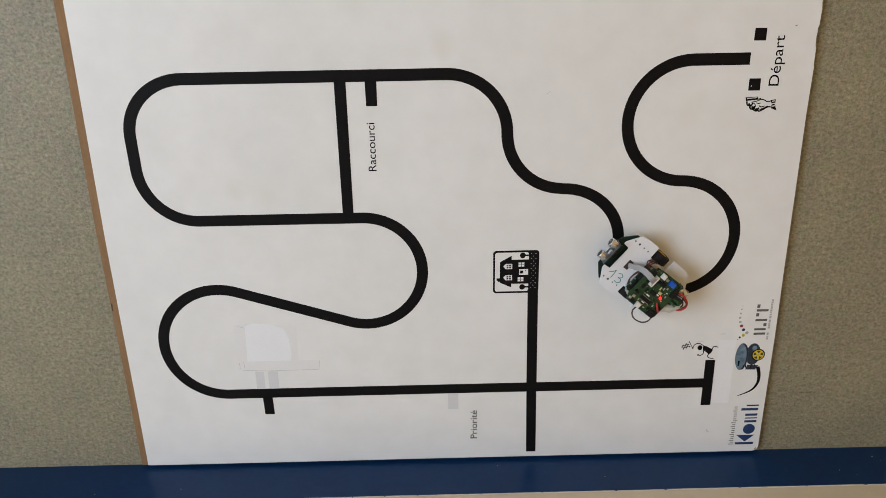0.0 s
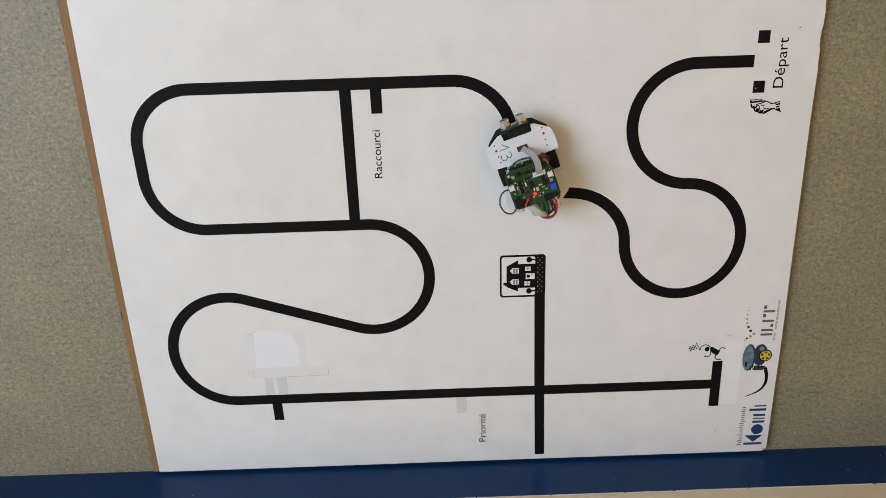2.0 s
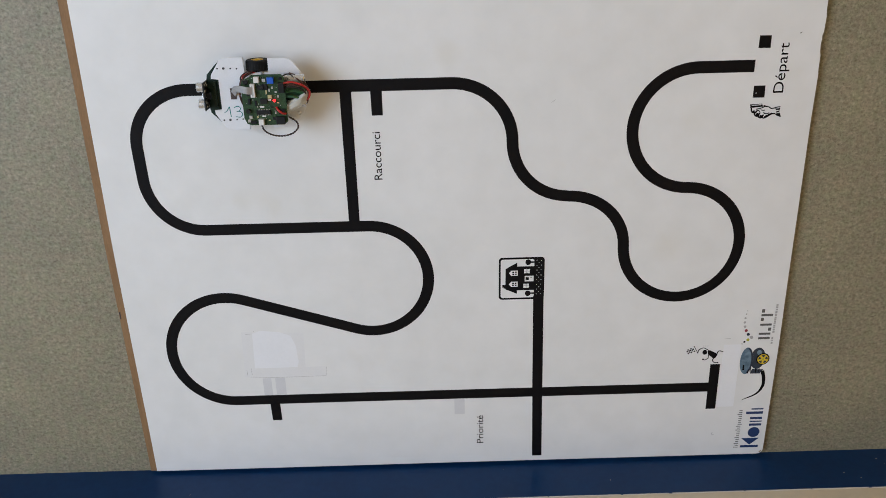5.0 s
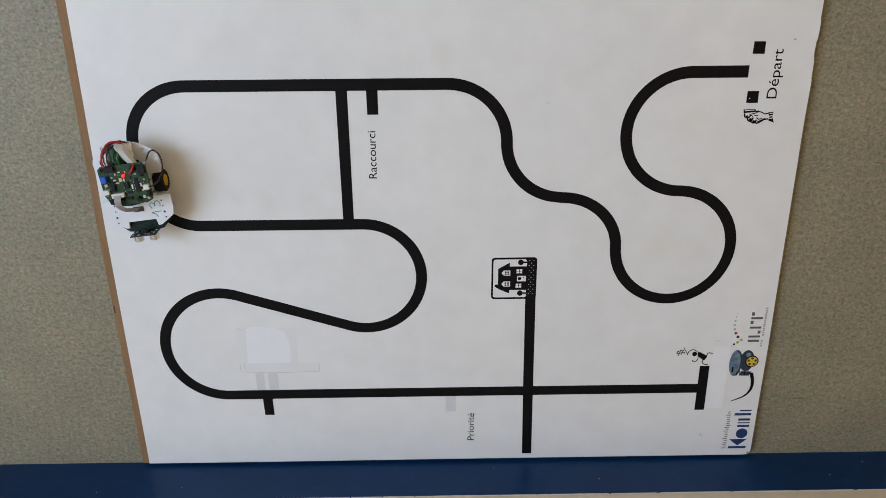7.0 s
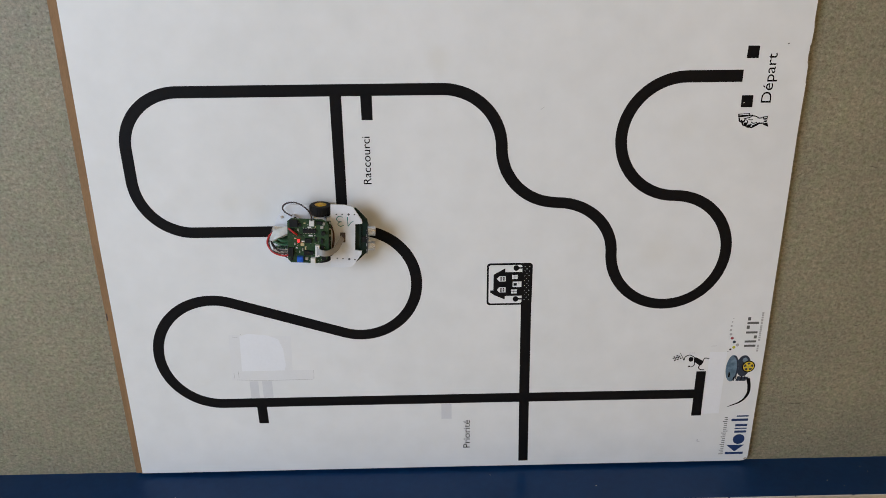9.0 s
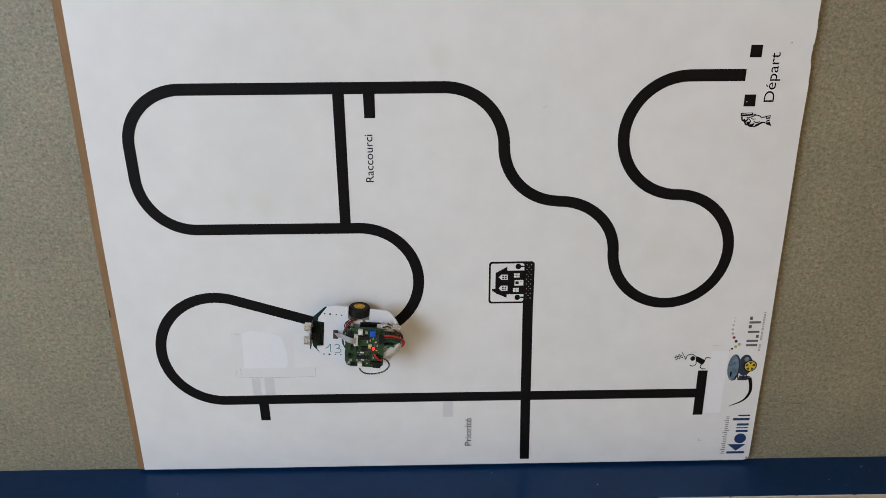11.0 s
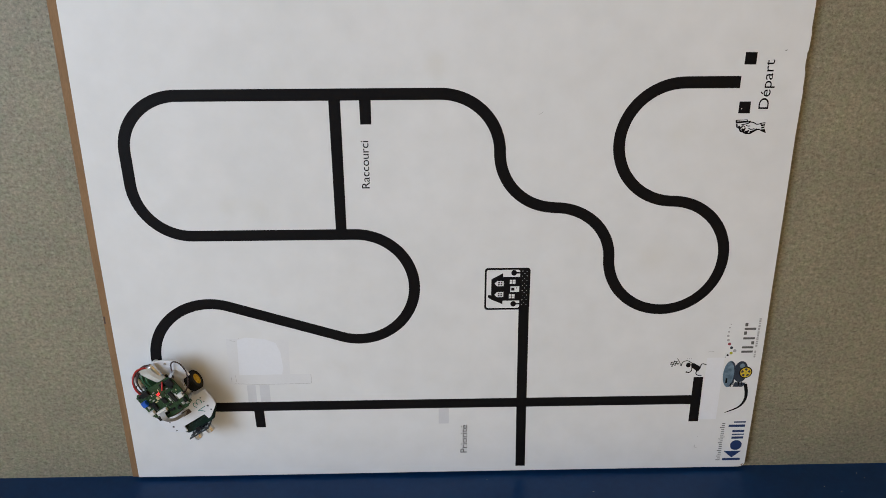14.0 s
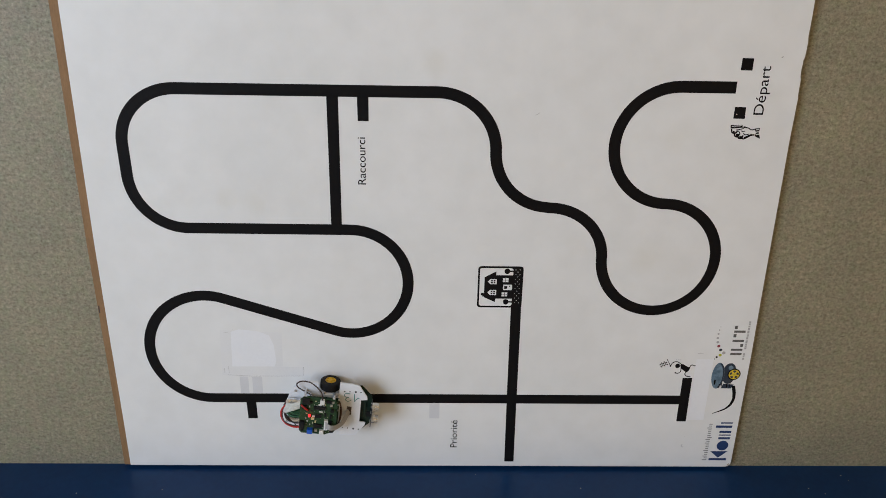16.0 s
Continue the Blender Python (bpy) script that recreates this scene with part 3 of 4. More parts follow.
    part("pictogram_line", strip([(1.1180, 0.7184), (1.1345, 0.7195)], 0.0012, P1 + 0.0003, P2 + 0.0003), M["sheet"], board)
    for k in range(3):
        part("pictogram_line", strip([(1.1612 + 0.0003 * k, 0.7128 - 0.0042 * k), (1.1662 + 0.0004 * k, 0.7136 - 0.0042 * k)], 0.0014, P1 + 0.0003, P2 + 0.0003), M["sheet"], board)
    for pts, w in (([(1.1370, 0.7165), (1.1412, 0.7178), (1.1390, 0.7150), (1.1321, 0.7128), (1.1264, 0.7118)], 0.0016), ([(1.1402, 0.7166), (1.1472, 0.7156), (1.1525, 0.7126), (1.1585, 0.7132)], 0.0018),
                   ([(1.1182, 0.7136), (1.1200, 0.7074), (1.1262, 0.7062), (1.1290, 0.7105)], 0.0025), ([(1.1241, 0.7070), (1.1259, 0.7012), (1.1309, 0.7002), (1.1334, 0.7053)], 0.0027),
                   ([(1.1307, 0.7022), (1.1324, 0.6982), (1.1372, 0.6972), (1.1404, 0.7024)], 0.0027), ([(1.1369, 0.6990), (1.1412, 0.6963), (1.1477, 0.6992), (1.1539, 0.7030), (1.1600, 0.7036)], 0.0024)):
        stroke(pts, w)
    for pts, w in (([(1.1290, 0.7105), (1.1325, 0.7085), (1.1345, 0.7045)], 0.0014), ([(1.1225, 0.7100), (1.1240, 0.7062), (1.1272, 0.7072)], 0.0030),
                   ([(1.1285, 0.7050), (1.1300, 0.7020), (1.1325, 0.7035)], 0.0034), ([(1.1345, 0.7010), (1.1365, 0.6990), (1.1390, 0.7005)], 0.0034),
                   ([(1.1420, 0.6985), (1.1480, 0.7012), (1.1550, 0.7045)], 0.0022), ([(1.1395, 0.7060), (1.1440, 0.7035), (1.1500, 0.7050)], 0.0016),
                   ([(1.1345, 0.7108), (1.1385, 0.7095), (1.1420, 0.7100)], 0.0014)):
        stroke(pts, w)

    # sponsor marks as plain shapes in their colours
    def bars(name, x0, x1, y0, cells, mat, gap, label=""):
        """Upright bars along y, each as long as one sign of the mark."""
        y = y0
        for ln in cells:
            flat(name, x0, x1, y, y + ln, mat, 0.0004, label)
            y += ln + gap

    for i in range(20):
        tall = i in (0, 2, 5, 9, 11, 17)
        flat("mark_bar", 1.1672 if tall else 1.1700, 1.1790 if i == 12 else 1.1762, 0.0175 + i * 0.0046, 0.0189 + i * 0.0046, M["grey_ink"], 0.0004)
    # large navy mark: bar, wedge, ring, bars and cross
    n = M["navy_ink"]
    note = "navy shape of the printed mark"
    flat("mark_block", 1.1808, 1.2172, 0.0170, 0.0222, n, 0.00025, note)
    part("mark_wedge", prism([(1.1992, 0.0236), (1.1812, 0.0395), (1.2172, 0.0395)], P1, P2), n, board, note)
    part("mark_disc", prism(disc_outline(1.2045, 0.0535, 0.0118, 24), P1, P2), n, board, note)
    for x0, x1, y0, y1 in ((1.1932, 1.2172, 0.0690, 0.0740), (1.1932, 1.2172, 0.0780, 0.0805), (1.1932, 1.2172, 0.0845, 0.0895), (1.1840, 1.2172, 0.0970, 0.1024), (1.1935, 1.2172, 0.1070, 0.1100)):
        flat("mark_block", x0, x1, y0, y1, n, 0.00025, note)
    # grey mark: plain bars
    g = M["grey_ink"]
    for x0, x1, y0, y1 in ((1.1865, 1.2085, 0.2660, 0.2705), (1.1865, 1.2085, 0.2755, 0.2798), (1.2030, 1.2085, 0.2840, 0.2905), (1.1865, 1.2085, 0.2950, 0.2993), (1.1865, 1.1920, 0.3050, 0.3120), (1.1865, 1.2085, 0.3152, 0.3198), (1.1865, 1.1920, 0.3230, 0.3300)):
        flat("mark_block", x0, x1, y0, y1, g, 0.00025, "grey bar of the printed mark")
    bars("mark_bar", 1.2118, 1.2152, 0.2555, [0.0040, 0.0020, 0.0050], M["pale_ink"], 0.0018)
    bars("mark_bar", 1.2120, 1.2158, 0.2790, [0.0040, 0.0030, 0.0025, 0.0040, 0.0015, 0.0045, 0.0030, 0.0020, 0.0045, 0.0050, 0.0030, 0.0040, 0.0030], M["pale_ink"], 0.0014)
    for x, y, r, c in ((1.1570, 0.2570, 0.0009, "ink"), (1.1610, 0.2610, 0.0021, "ink"), (1.1672, 0.2655, 0.0030, "olive_ink"), (1.1735, 0.2705, 0.0033, "pale_ink"), (1.1665, 0.2772, 0.0030, "dark_blue_ink"),
                       (1.1615, 0.2855, 0.0030, "red_ink"), (1.1582, 0.2940, 0.0026, "pale_ink"), (1.1568, 0.3030, 0.0024, "pale_ink"), (1.1570, 0.3120, 0.0020, "pale_ink"), (1.1578, 0.3205, 0.0015, "pale_ink"),
                       (1.1592, 0.3275, 0.0010, "pale_ink")):
        part("mark_dot", prism(disc_outline(x, y, r, 14), P1, P2), M[c], board)
    # printed picture of a small vehicle with a tail
    pic = part("printed_vehicle", prism(disc_outline(1.1700, 0.2190, 0.0125, 32, 0.0295), P1, P2), M["shell_ink"], board, "printed blue two-wheeled toy vehicle with yellow wheel")
    part("printed_flank", prism(disc_outline(1.1915, 0.2240, 0.0140, 28, 0.0235), P1, P2 - 0.0002), M["dark_blue_ink"], pic)
    part("printed_rib", prism([(1.1800, 0.1905), (1.1990, 0.1900), (1.2050, 0.1990), (1.1830, 0.2010)], P1, P2 - 0.0001), M["dark_blue_ink"], pic)
    part("printed_highlight", prism(disc_outline(1.1660, 0.2290, 0.0045, 20, 0.0150), P1 + 0.0003, P2 + 0.0003), M["shell_ink"], pic)
    part("printed_slot", prism([(1.1640, 0.1990), (1.1672, 0.1990), (1.1672, 0.2100), (1.1640, 0.2100)], P1 + 0.0004, P2 + 0.0004), M["ink"], pic)
    wh = part("printed_tyre", prism(disc_outline(1.2012, 0.2225, 0.0128, 32), P1 + 0.0003, P2 + 0.0003), M["ink"], pic)
    part("printed_rim", prism(disc_outline(1.2012, 0.2225, 0.0106, 28), P1 + 0.0006, P2 + 0.0006), M["yellow_ink"], wh)
    for i in range(5):
        a = radians(90 + 72 * i)
        tip = [(1.2012 + r * math.cos(a + d), 0.2225 + r * math.sin(a + d)) for r, d in ((0.0036, 0.0), (0.0088, 0.42), (0.0094, 0.0), (0.0088, -0.42))]
        part("rim_gap", prism(tip, P1 + 0.0009, P2 + 0.0009), M["dark_blue_ink"], wh)
    part("printed_hub", prism(disc_outline(1.2012, 0.2225, 0.0022, 10), P1 + 0.0009, P2 + 0.0009), M["olive_ink"], wh)
    shade = arc(1.1700, 0.2190, 0.0122, -75, 80, 20, 0.0288) + arc(1.1672, 0.2190, 0.0118, 78, -73, 20, 0.0276)
    part("printed_shade", prism(shade, P1 + 0.0003, P2 + 0.0003), M["dark_blue_ink"], pic)
    for x, y, w in ((1.1745, 0.1915, 0.0018), (1.1790, 0.1945, 0.0015), (1.1895, 0.1930, 0.0016), (1.1960, 0.1945, 0.0012)):
        part("printed_strut", prism([(x, y), (x + w, y - 0.0006), (x + w, y + 0.0085), (x, y + 0.0080)], P1 + 0.0004, P2 + 0.0004), M["ink"], pic)
    part("printed_glint", prism(disc_outline(1.1930, 0.2370, 0.0048, 16, 0.0052), P1 + 0.0002, P2 + 0.0001), M["shell_ink"], pic)
    tail = [(v.x, v.y) for v in spline([(1.2040, 0.1960, 0), (1.2085, 0.1780, 0), (1.2080, 0.1600, 0), (1.1970, 0.1435, 0), (1.1715, 0.1310, 0)], 8)]
    bm = bmesh.new()
    up, dn = [], []
    for i, q in enumerate(tail):
        a_, b_ = tail[max(i - 1, 0)], tail[min(i + 1, len(tail) - 1)]
        d = Vector((b_[0] - a_[0], b_[1] - a_[1])).normalized()
        wd = 0.0034 * (1 - 0.85 * (i / (len(tail) - 1)) ** 2)
        up.append((q[0] - d.y * wd, q[1] + d.x * wd))
        dn.append((q[0] + d.y * wd, q[1] - d.x * wd))
    part("printed_tail", prism(up + dn[::-1], P1, P2, bm), M["ink"], pic)
    part("frayed_corner", prism([(1.2205, 0.0050), (1.2225, 0.0040), (1.2250, 0.0075), (1.2240, 0.0090)], P1, P2), M["fibre"], board, "frayed brown corner of the sheet")
    # knocks in the backing's bare edge
    bm = box(-0.0152, -0.0128, 0.345, 0.360, 0.0085, 0.0101)
    part("edge_knock", bm, M["brown_header"], board)
    return board


track_board()


# ---- the small robot ----
def mm(points):
    return [(x / 1000, y / 1000) for x, y in points]


def mbox(x0, x1, y0, y1, z0, z1, bevel=0.0):
    return box(x0 / 1000, x1 / 1000, y0 / 1000, y1 / 1000, z0 / 1000, z1 / 1000, bevel=bevel / 1000)


WHEEL_X, WHEEL_R = -0.0062, 0.0192
WHEEL_AT = {1: 0.0424, -1: -0.0432}


def robot_vehicle():
    bot = thing("robot_vehicle", "small two-wheeled line-following robot with white plate and green circuit board", "robot")
    half = [(55, 24.5), (67.5, 25.5), (66.5, 32), (50.5, 56), (36, 58.5), (13, 58.5), (13, 33.6), (-26, 33.6), (-26, 56), (-54, 56), (-60, 54.5), (-65, 50.5), (-73, 40), (-78, 32.5), (-82, 23), (-84.5, 10)]
    outline = mm([(x, -y) for x, y in half][::-1] + half)
    plate = part("chassis_plate", prism(outline, 0.0362, 0.0390, bevel=0.0005), M["acrylic"], bot, "white plastic chassis plate with wheel notches")
    g = [(38, 50), (55, 51.5), (60, 47), (75.5, 31), (77, 22)]
    part("line_sensor_board", prism(mm([(x, -y) for x, y in g] + g[::-1]), 0.0290, 0.0306), M["dark_shaded_pcb"], bot, "dark green sensor circuit board at the front, shade in its colour")
    # Strip added over the sensor board to keep the shaded notch dark.
    part("notch_strip", mbox(62, 66, -20, 20, 30.6, 33.5, 0.4), M["dark_shaded_pcb"], bot)
    for sx, sy in ((28, 30), (28, -30)):
        part("spacer", lathe([(0.003, 0.0306), (0.003, 0.0362)], Matrix.Translation((sx / 1000 + 0.012, sy / 1000, 0)), 12), M["white_plastic"], bot)
    # holes and screws of the plate; holes are flat discs, their inner shade in the colour
    for sy in (1, -1):
        for x, y, r in ((23, 41, 1.3), (33, 41.4, 1.3), (44, 41.8, 2.0), (54, 42, 1.4)):
            part("hole_disc", prism(disc_outline((x + (1.3 if sy < 0 else 0)) / 1000, sy * y / 1000, r / 1000, 12), 0.0388, 0.0393), M["hole"], plate)
    for x, y in ((-15, -33), (-76, -29.5), (-70, 33), (-15, 33)):
        part("screw", lathe([(0.0028, 0.0388), (0.0028, 0.0402), (0.0019, 0.0410)], Matrix.Translation((x / 1000, y / 1000, 0)), 14), M["metal"], plate)
    part("slot_header", mbox(29.5, 38.5, -10, 8, 38.0, 39.8), M["brown_header"], plate, "brown connector slot in the plate")
    # handwritten number 13 in green marker, upright towards the robot's right side
    def pen(pts):
        line = [(p.x, p.y) for p in spline([(x / 1000, y / 1000, 0) for x, y in pts], 6)]
        part("marker_stroke", strip(line, 0.0012, 0.0388, 0.0393), M["marker"], plate, "green handwritten figure")
    pen([(52, 29.5), (47.5, 26.5), (43.5, 20)])
    pen([(43, 20), (42.5, 28), (42, 37)])
    pen([(36, 22), (30, 19.5), (25.5, 23), (28, 27), (32, 28)])
    pen([(32, 28), (26, 28.5), (23, 33), (27, 37.5), (34, 36.5)])

    # distance sensor at the front
    son = part("distance_sensor", mbox(76.5, 78.1, -22.5, 22.5, 29, 57), M["black_board"], bot, "upright ultrasonic distance sensor with two silver barrels")
    for sy in (1, -1):
        m = Matrix.Translation((0.0781, sy * 0.0137, 0.0412)) @ Matrix.Rotation(radians(90), 4, "Y")
        b = part("sensor_barrel", lathe([(0.0081, 0.0), (0.0081, 0.0005), (0.0081, 0.0118), (0.0077, 0.0124), (0.0066, 0.0124), (0.0066, 0.0112)], m, 32), M["metal"], son, "silver barrel", smooth=False)
        part("barrel_gauze", lathe([(0.0066, 0.0108), (0.0066, 0.0114)], m, 24), M["mesh_grey"], b)
    part("sensor_crystal", mbox(78.1, 81.5, -4.5, 4.5, 45, 49, 1.0), M["metal"], son)
    part("sensor_pins", mbox(68, 76.5, -5, 5, 45, 47.5), M["black_plastic"], son)
    part("sensor_chip", mbox(74.6, 76.5, -12, -3, 34, 42), M["black_plastic"], son)
    part("sensor_chip", mbox(74.6, 76.5, 4, 14, 34, 40), M["black_plastic"], son)

    for y, z, a, b in ((-19, 50, 3, 2), (-16, 36, 2, 4), (-8, 52, 4, 2), (-1, 38, 2, 3), (2, 47, 2, 2), (9, 52, 5, 2), (17, 47, 2, 4), (18, 36, 3, 2), (-20, 42, 2, 2), (12, 43, 2, 2)):
        part("sensor_component", mbox(75.7, 76.5, y - a / 2, y + a / 2, z - b / 2, z + b / 2), M["solder"] if (y + z) % 2 else M["white_plastic"], son)

    # raised main circuit board
    Z = 71.1
    pcb_outline = mm([(-56, -31), (-51, -36.5), (-6, -36.5), (-3, -34.5), (10, -29), (13, -22), (13, 32), (9, 41), (2, 43.5), (-50, 43.5), (-56, 38)])
    pcb = part("main_circuit_board", prism(pcb_outline, Z / 1000, (Z + 1.6) / 1000), M["pcb"], bot, "green circuit board raised on spacers, full of components")
    T = Z + 1.6
    for x, y in ((-50, -30), (-50, 37), (5, -24), (5, 36)):
        part("spacer", lathe([(0.0027, 0.0390), (0.0027, Z / 1000)], Matrix.Translation((x / 1000, y / 1000, 0)), 6), M["metal"], bot)
        part("screw", lathe([(0.0028, T / 1000), (0.0028, (T + 1) / 1000), (0.0018, (T + 1.7) / 1000)], Matrix.Translation((x / 1000, y / 1000, 0)), 12), M["solder"] if (x, y) == (5, 36) else M["black_plastic"], pcb)
    part("motor_connector", mbox(-18.5, -10.5, 33, 42.5, T, T + 7, 0.5), M["white_plastic"], pcb, "white plug connector")
    part("motor_connector", mbox(-17, -9, -34, -25, T, T + 7, 0.5), M["white_plastic"], pcb, "white plug connector")
    rc = part("ribbon_connector", mbox(-9, -2, -23, -2, T, T + 6, 0.5), M["white_plastic"], pcb, "pale ribbon cable socket")
    part("socket_slot", mbox(-6.5, -4.5, -21, -4, T + 6, T + 6.3), M["pale_ink"], rc)
    trim = part("trimmer", mbox(-40, -30, -33, -23.5, T, T + 8, 0.6), M["blue_plastic"], pcb, "blue trimmer potentiometer")
    part("trimmer_screw", lathe([(0.0022, (T + 8) / 1000), (0.0022, (T + 8.5) / 1000)], Matrix.Translation((-0.0345, -0.0280, 0)), 12), M["blue_plastic"], trim)
    led = lathe([(0.0021, T / 1000), (0.0021, (T + 3) / 1000), (0.0018, (T + 4.4) / 1000), (0.0011, (T + 5.2) / 1000)], Matrix.Translation((-0.0376, 0.0043, 0)), 16)
    part("indicator_light", led, M["led"], pcb, "lit red indicator light")
    c1 = part("chip", mbox(-30, -8, 19.5, 26, T, T + 3.5, 0.3), M["black_plastic"], pcb, "long black chip")
    for i in range(8):
        part("chip_leg", mbox(-29 + i * 2.6, -28 + i * 2.6, 17.8, 27.7, T, T + 1.2), M["solder"], c1)
    part("chip", mbox(-29, -20, -22, -13, T, T + 2.5, 0.3), M["black_plastic"], pcb)
    part("regulator", mbox(-23, -13, -20, -14, T, T + 4, 0.3), M["black_plastic"], pcb)
    part("buzzer", lathe([(0.0056, T / 1000), (0.0056, (T + 4) / 1000), (0.0050, (T + 4.6) / 1000)], Matrix.Translation((-0.0455, 0.0370, 0)), 20), M["black_plastic"], pcb)
    part("terminal_block", mbox(-52, -38, 30, 42, T, T + 5, 0.5), M["black_plastic"], pcb)
    part("terminal_block", mbox(-55, -46, -24, -8, T, T + 6, 0.5), M["black_plastic"], pcb)
    part("capacitor", lathe([(0.0035, T / 1000), (0.0035, (T + 6) / 1000)], Matrix.Translation((0.0045, 0.0200, 0)), 16), M["black_plastic"], pcb)
    part("jumper", tube(spline([(-0.054, 0.026, (T + 1) / 1000), (-0.049, 0.024, (T + 5) / 1000), (-0.043, 0.019, (T + 5) / 1000), (-0.040, 0.015, (T + 1) / 1000)], 5), 0.0017), M["red_wire"], pcb, "short red jumper wire", smooth=True)
    def component(x, y, a, b, h, k):
        part("component", mbox(x - a / 2, x + a / 2, y - b / 2, y + b / 2, T, T + h, 0.2), M[k], pcb)

    for spec in ((-31, -2, 6, 5, 2.5, "cream_part"), (-30, 3.2, 5, 2, 1.5, "white_plastic"), (-19, 29, 6, 2.2, 1.4, "white_plastic"), (-17, 14, 7, 2.4, 1.4, "white_plastic"), (-26, -9, 2.2, 6, 1.4, "cream_part"),
                 (-31, -12, 2, 5, 1.4, "solder"), (-24, -28, 5, 5, 2.6, "solder"), (-33, 15, 4, 2, 1.2, "black_plastic"), (2, 5, 4, 9, 3, "black_plastic"), (3, -8, 4, 8, 3, "black_plastic")):
        component(*spec)
    for spec in ((2, 30, 5, 5, 2.2, "solder"), (-8, 8, 3, 8, 2, "black_plastic"), (-43, 8, 3, 2, 1.2, "cream_part"), (-44, -2, 2, 4, 1.2, "solder"), (-9, 30, 2, 3, 1.2, "cream_part"), (-10, 14, 2, 2, 1, "solder"),
                 (-21, 5, 11, 8, 3, "black_plastic"), (-48, 22, 9, 8, 4, "black_plastic"), (5, -26, 7, 6, 4, "black_plastic"), (-2, 38, 9, 5, 4, "black_plastic"), (-36, 33, 6, 5, 3, "black_plastic"), (-38, 24, 2, 4, 1.2, "solder"), (-27, 36, 3, 2, 1.2, "cream_part"), (-36, -16, 2, 3.5, 1.4, "solder"), (-41, -9, 3, 2, 1.2, "white_plastic")):
        component(*spec)
    rnd = random.Random(9)
    bm = bmesh.new()
    for i in range(44):
        x, y = -52 + 60 * rnd.random(), -33 + 72 * rnd.random()
        prism(disc_outline(x / 1000, y / 1000, 0.00045 + 0.0003 * rnd.random(), 6), (T - 0.1) / 1000, (T + 0.4) / 1000, bm)
    tagged(part("solder_joints", bm, M["solder"], pcb), "tiny tinned solder joints", kind="stuff")

    part("lower_circuit_board", mbox(-46, 15, -27, 33, 52.0, 53.6), M["pcb"], bot, "second green circuit board under the raised one")
    part("relay", mbox(2, 13, -12, 4, 53.6, 66, 0.8), M["black_plastic"], bot)
    part("driver_chip", mbox(3, 12, 9, 27, 53.6, 60, 0.6), M["black_plastic"], bot)
    for y in (8, 20, 31):
        part("pin", lathe([(0.0016, 0.0536), (0.0016, 0.0560), (0.0009, 0.0566)], Matrix.Translation((0.0135, y / 1000, 0)), 10), M["solder"], bot)
    for x, y in ((-40, -22), (-40, 28), (11, -23), (11, 29)):
        part("spacer", lathe([(0.0024, 0.0390), (0.0024, 0.0520)], Matrix.Translation((x / 1000, y / 1000, 0)), 8), M["metal"], bot)

    # ribbon cable from the socket down into the slot
    mid = spline([(-0.0050, -0.0125, 0.0788), (0.004, -0.0142, 0.0815), (0.014, -0.0155, 0.0760), (0.024, -0.0130, 0.0640), (0.0300, -0.0060, 0.0515), (0.0340, -0.0005, 0.0395)], 6)
    bm = bmesh.new()
    rows = []
    for i, q in enumerate(mid):
        d = mid[min(i + 1, len(mid) - 1)] - mid[max(i - 1, 0)]
        f = i / (len(mid) - 1)
        s = Vector((-d.y, d.x, 0)).normalized().lerp(Vector((0, 1, 0)), 0.35).normalized() * (0.0056 - 0.0008 * f)
        up = Vector((0, 0, 0.0009))
        rows.append([bm.verts.new(v) for v in (q + s + up, q - s + up, q - s, q + s)])
    for a, b in zip(rows, rows[1:]):
        for k in range(4):
            bm.faces.new((a[k], a[(k + 1) % 4], b[(k + 1) % 4], b[k]))
    bm.faces.new(rows[0][::-1]), bm.faces.new(rows[-1])
    part("ribbon_cable", bm, M["ribbon"], bot, "grey flat ribbon cable", smooth=False)

    # battery cells and their wrap, behind and under the board
    def cell(y, z, x0, x1, mat, label):
        m = Matrix.Translation((x0 / 1000, y / 1000, z / 1000)) @ Matrix.Rotation(radians(90), 4, "Y")
        ln = (x1 - x0) / 1000
        return part("battery_cell", lathe([(0.003, -0.0012), (0.003, 0.0), (0.0066, 0.0002), (0.0072, 0.0012), (0.0072, ln - 0.001), (0.0064, ln)], m, 24), mat, bot, label)
    cell(13.5, 47.5, -84, -38, M["metal"], "bare silver battery cell")
    cell(-24.5, 47.0, -84, -41, M["metal"], "bare silver battery cell")
    cell(-4.5, 50.0, -84, -34, M["green_sleeve"], "green-sleeved battery cell")
    part("battery_holder", mbox(-52, -10, -31, 22, 39.0, 43.5, 0.8), M["black_plastic"], bot)
    wrap = spline([(-0.054, 0.0200, 0.0665), (-0.066, 0.0140, 0.0665), (-0.079, 0.0070, 0.0640), (-0.088, 0.0030, 0.0560)], 5)
    bm = bmesh.new()
    rows = []
    for q in wrap:
        s = Vector((0.40, 0.91, 0)) * 0.0125
        rows.append([bm.verts.new(v) for v in (q + s - Vector((0, 0, 0.003)), q + s * 0.5 + Vector((0, 0, 0.0018)), q - s * 0.5 + Vector((0, 0, 0.0020)), q - s - Vector((0, 0, 0.003)), q - Vector((0, 0, 0.004)))])
    for a, b in zip(rows, rows[1:]):
        for k in range(5):
            bm.faces.new((a[k], a[(k + 1) % 5], b[(k + 1) % 5], b[k]))
    bm.faces.new(rows[0][::-1]), bm.faces.new(rows[-1])
    part("wire_wrap", bm, M["wrap"], bot, "whitish plastic wrap round the wires", smooth=False)

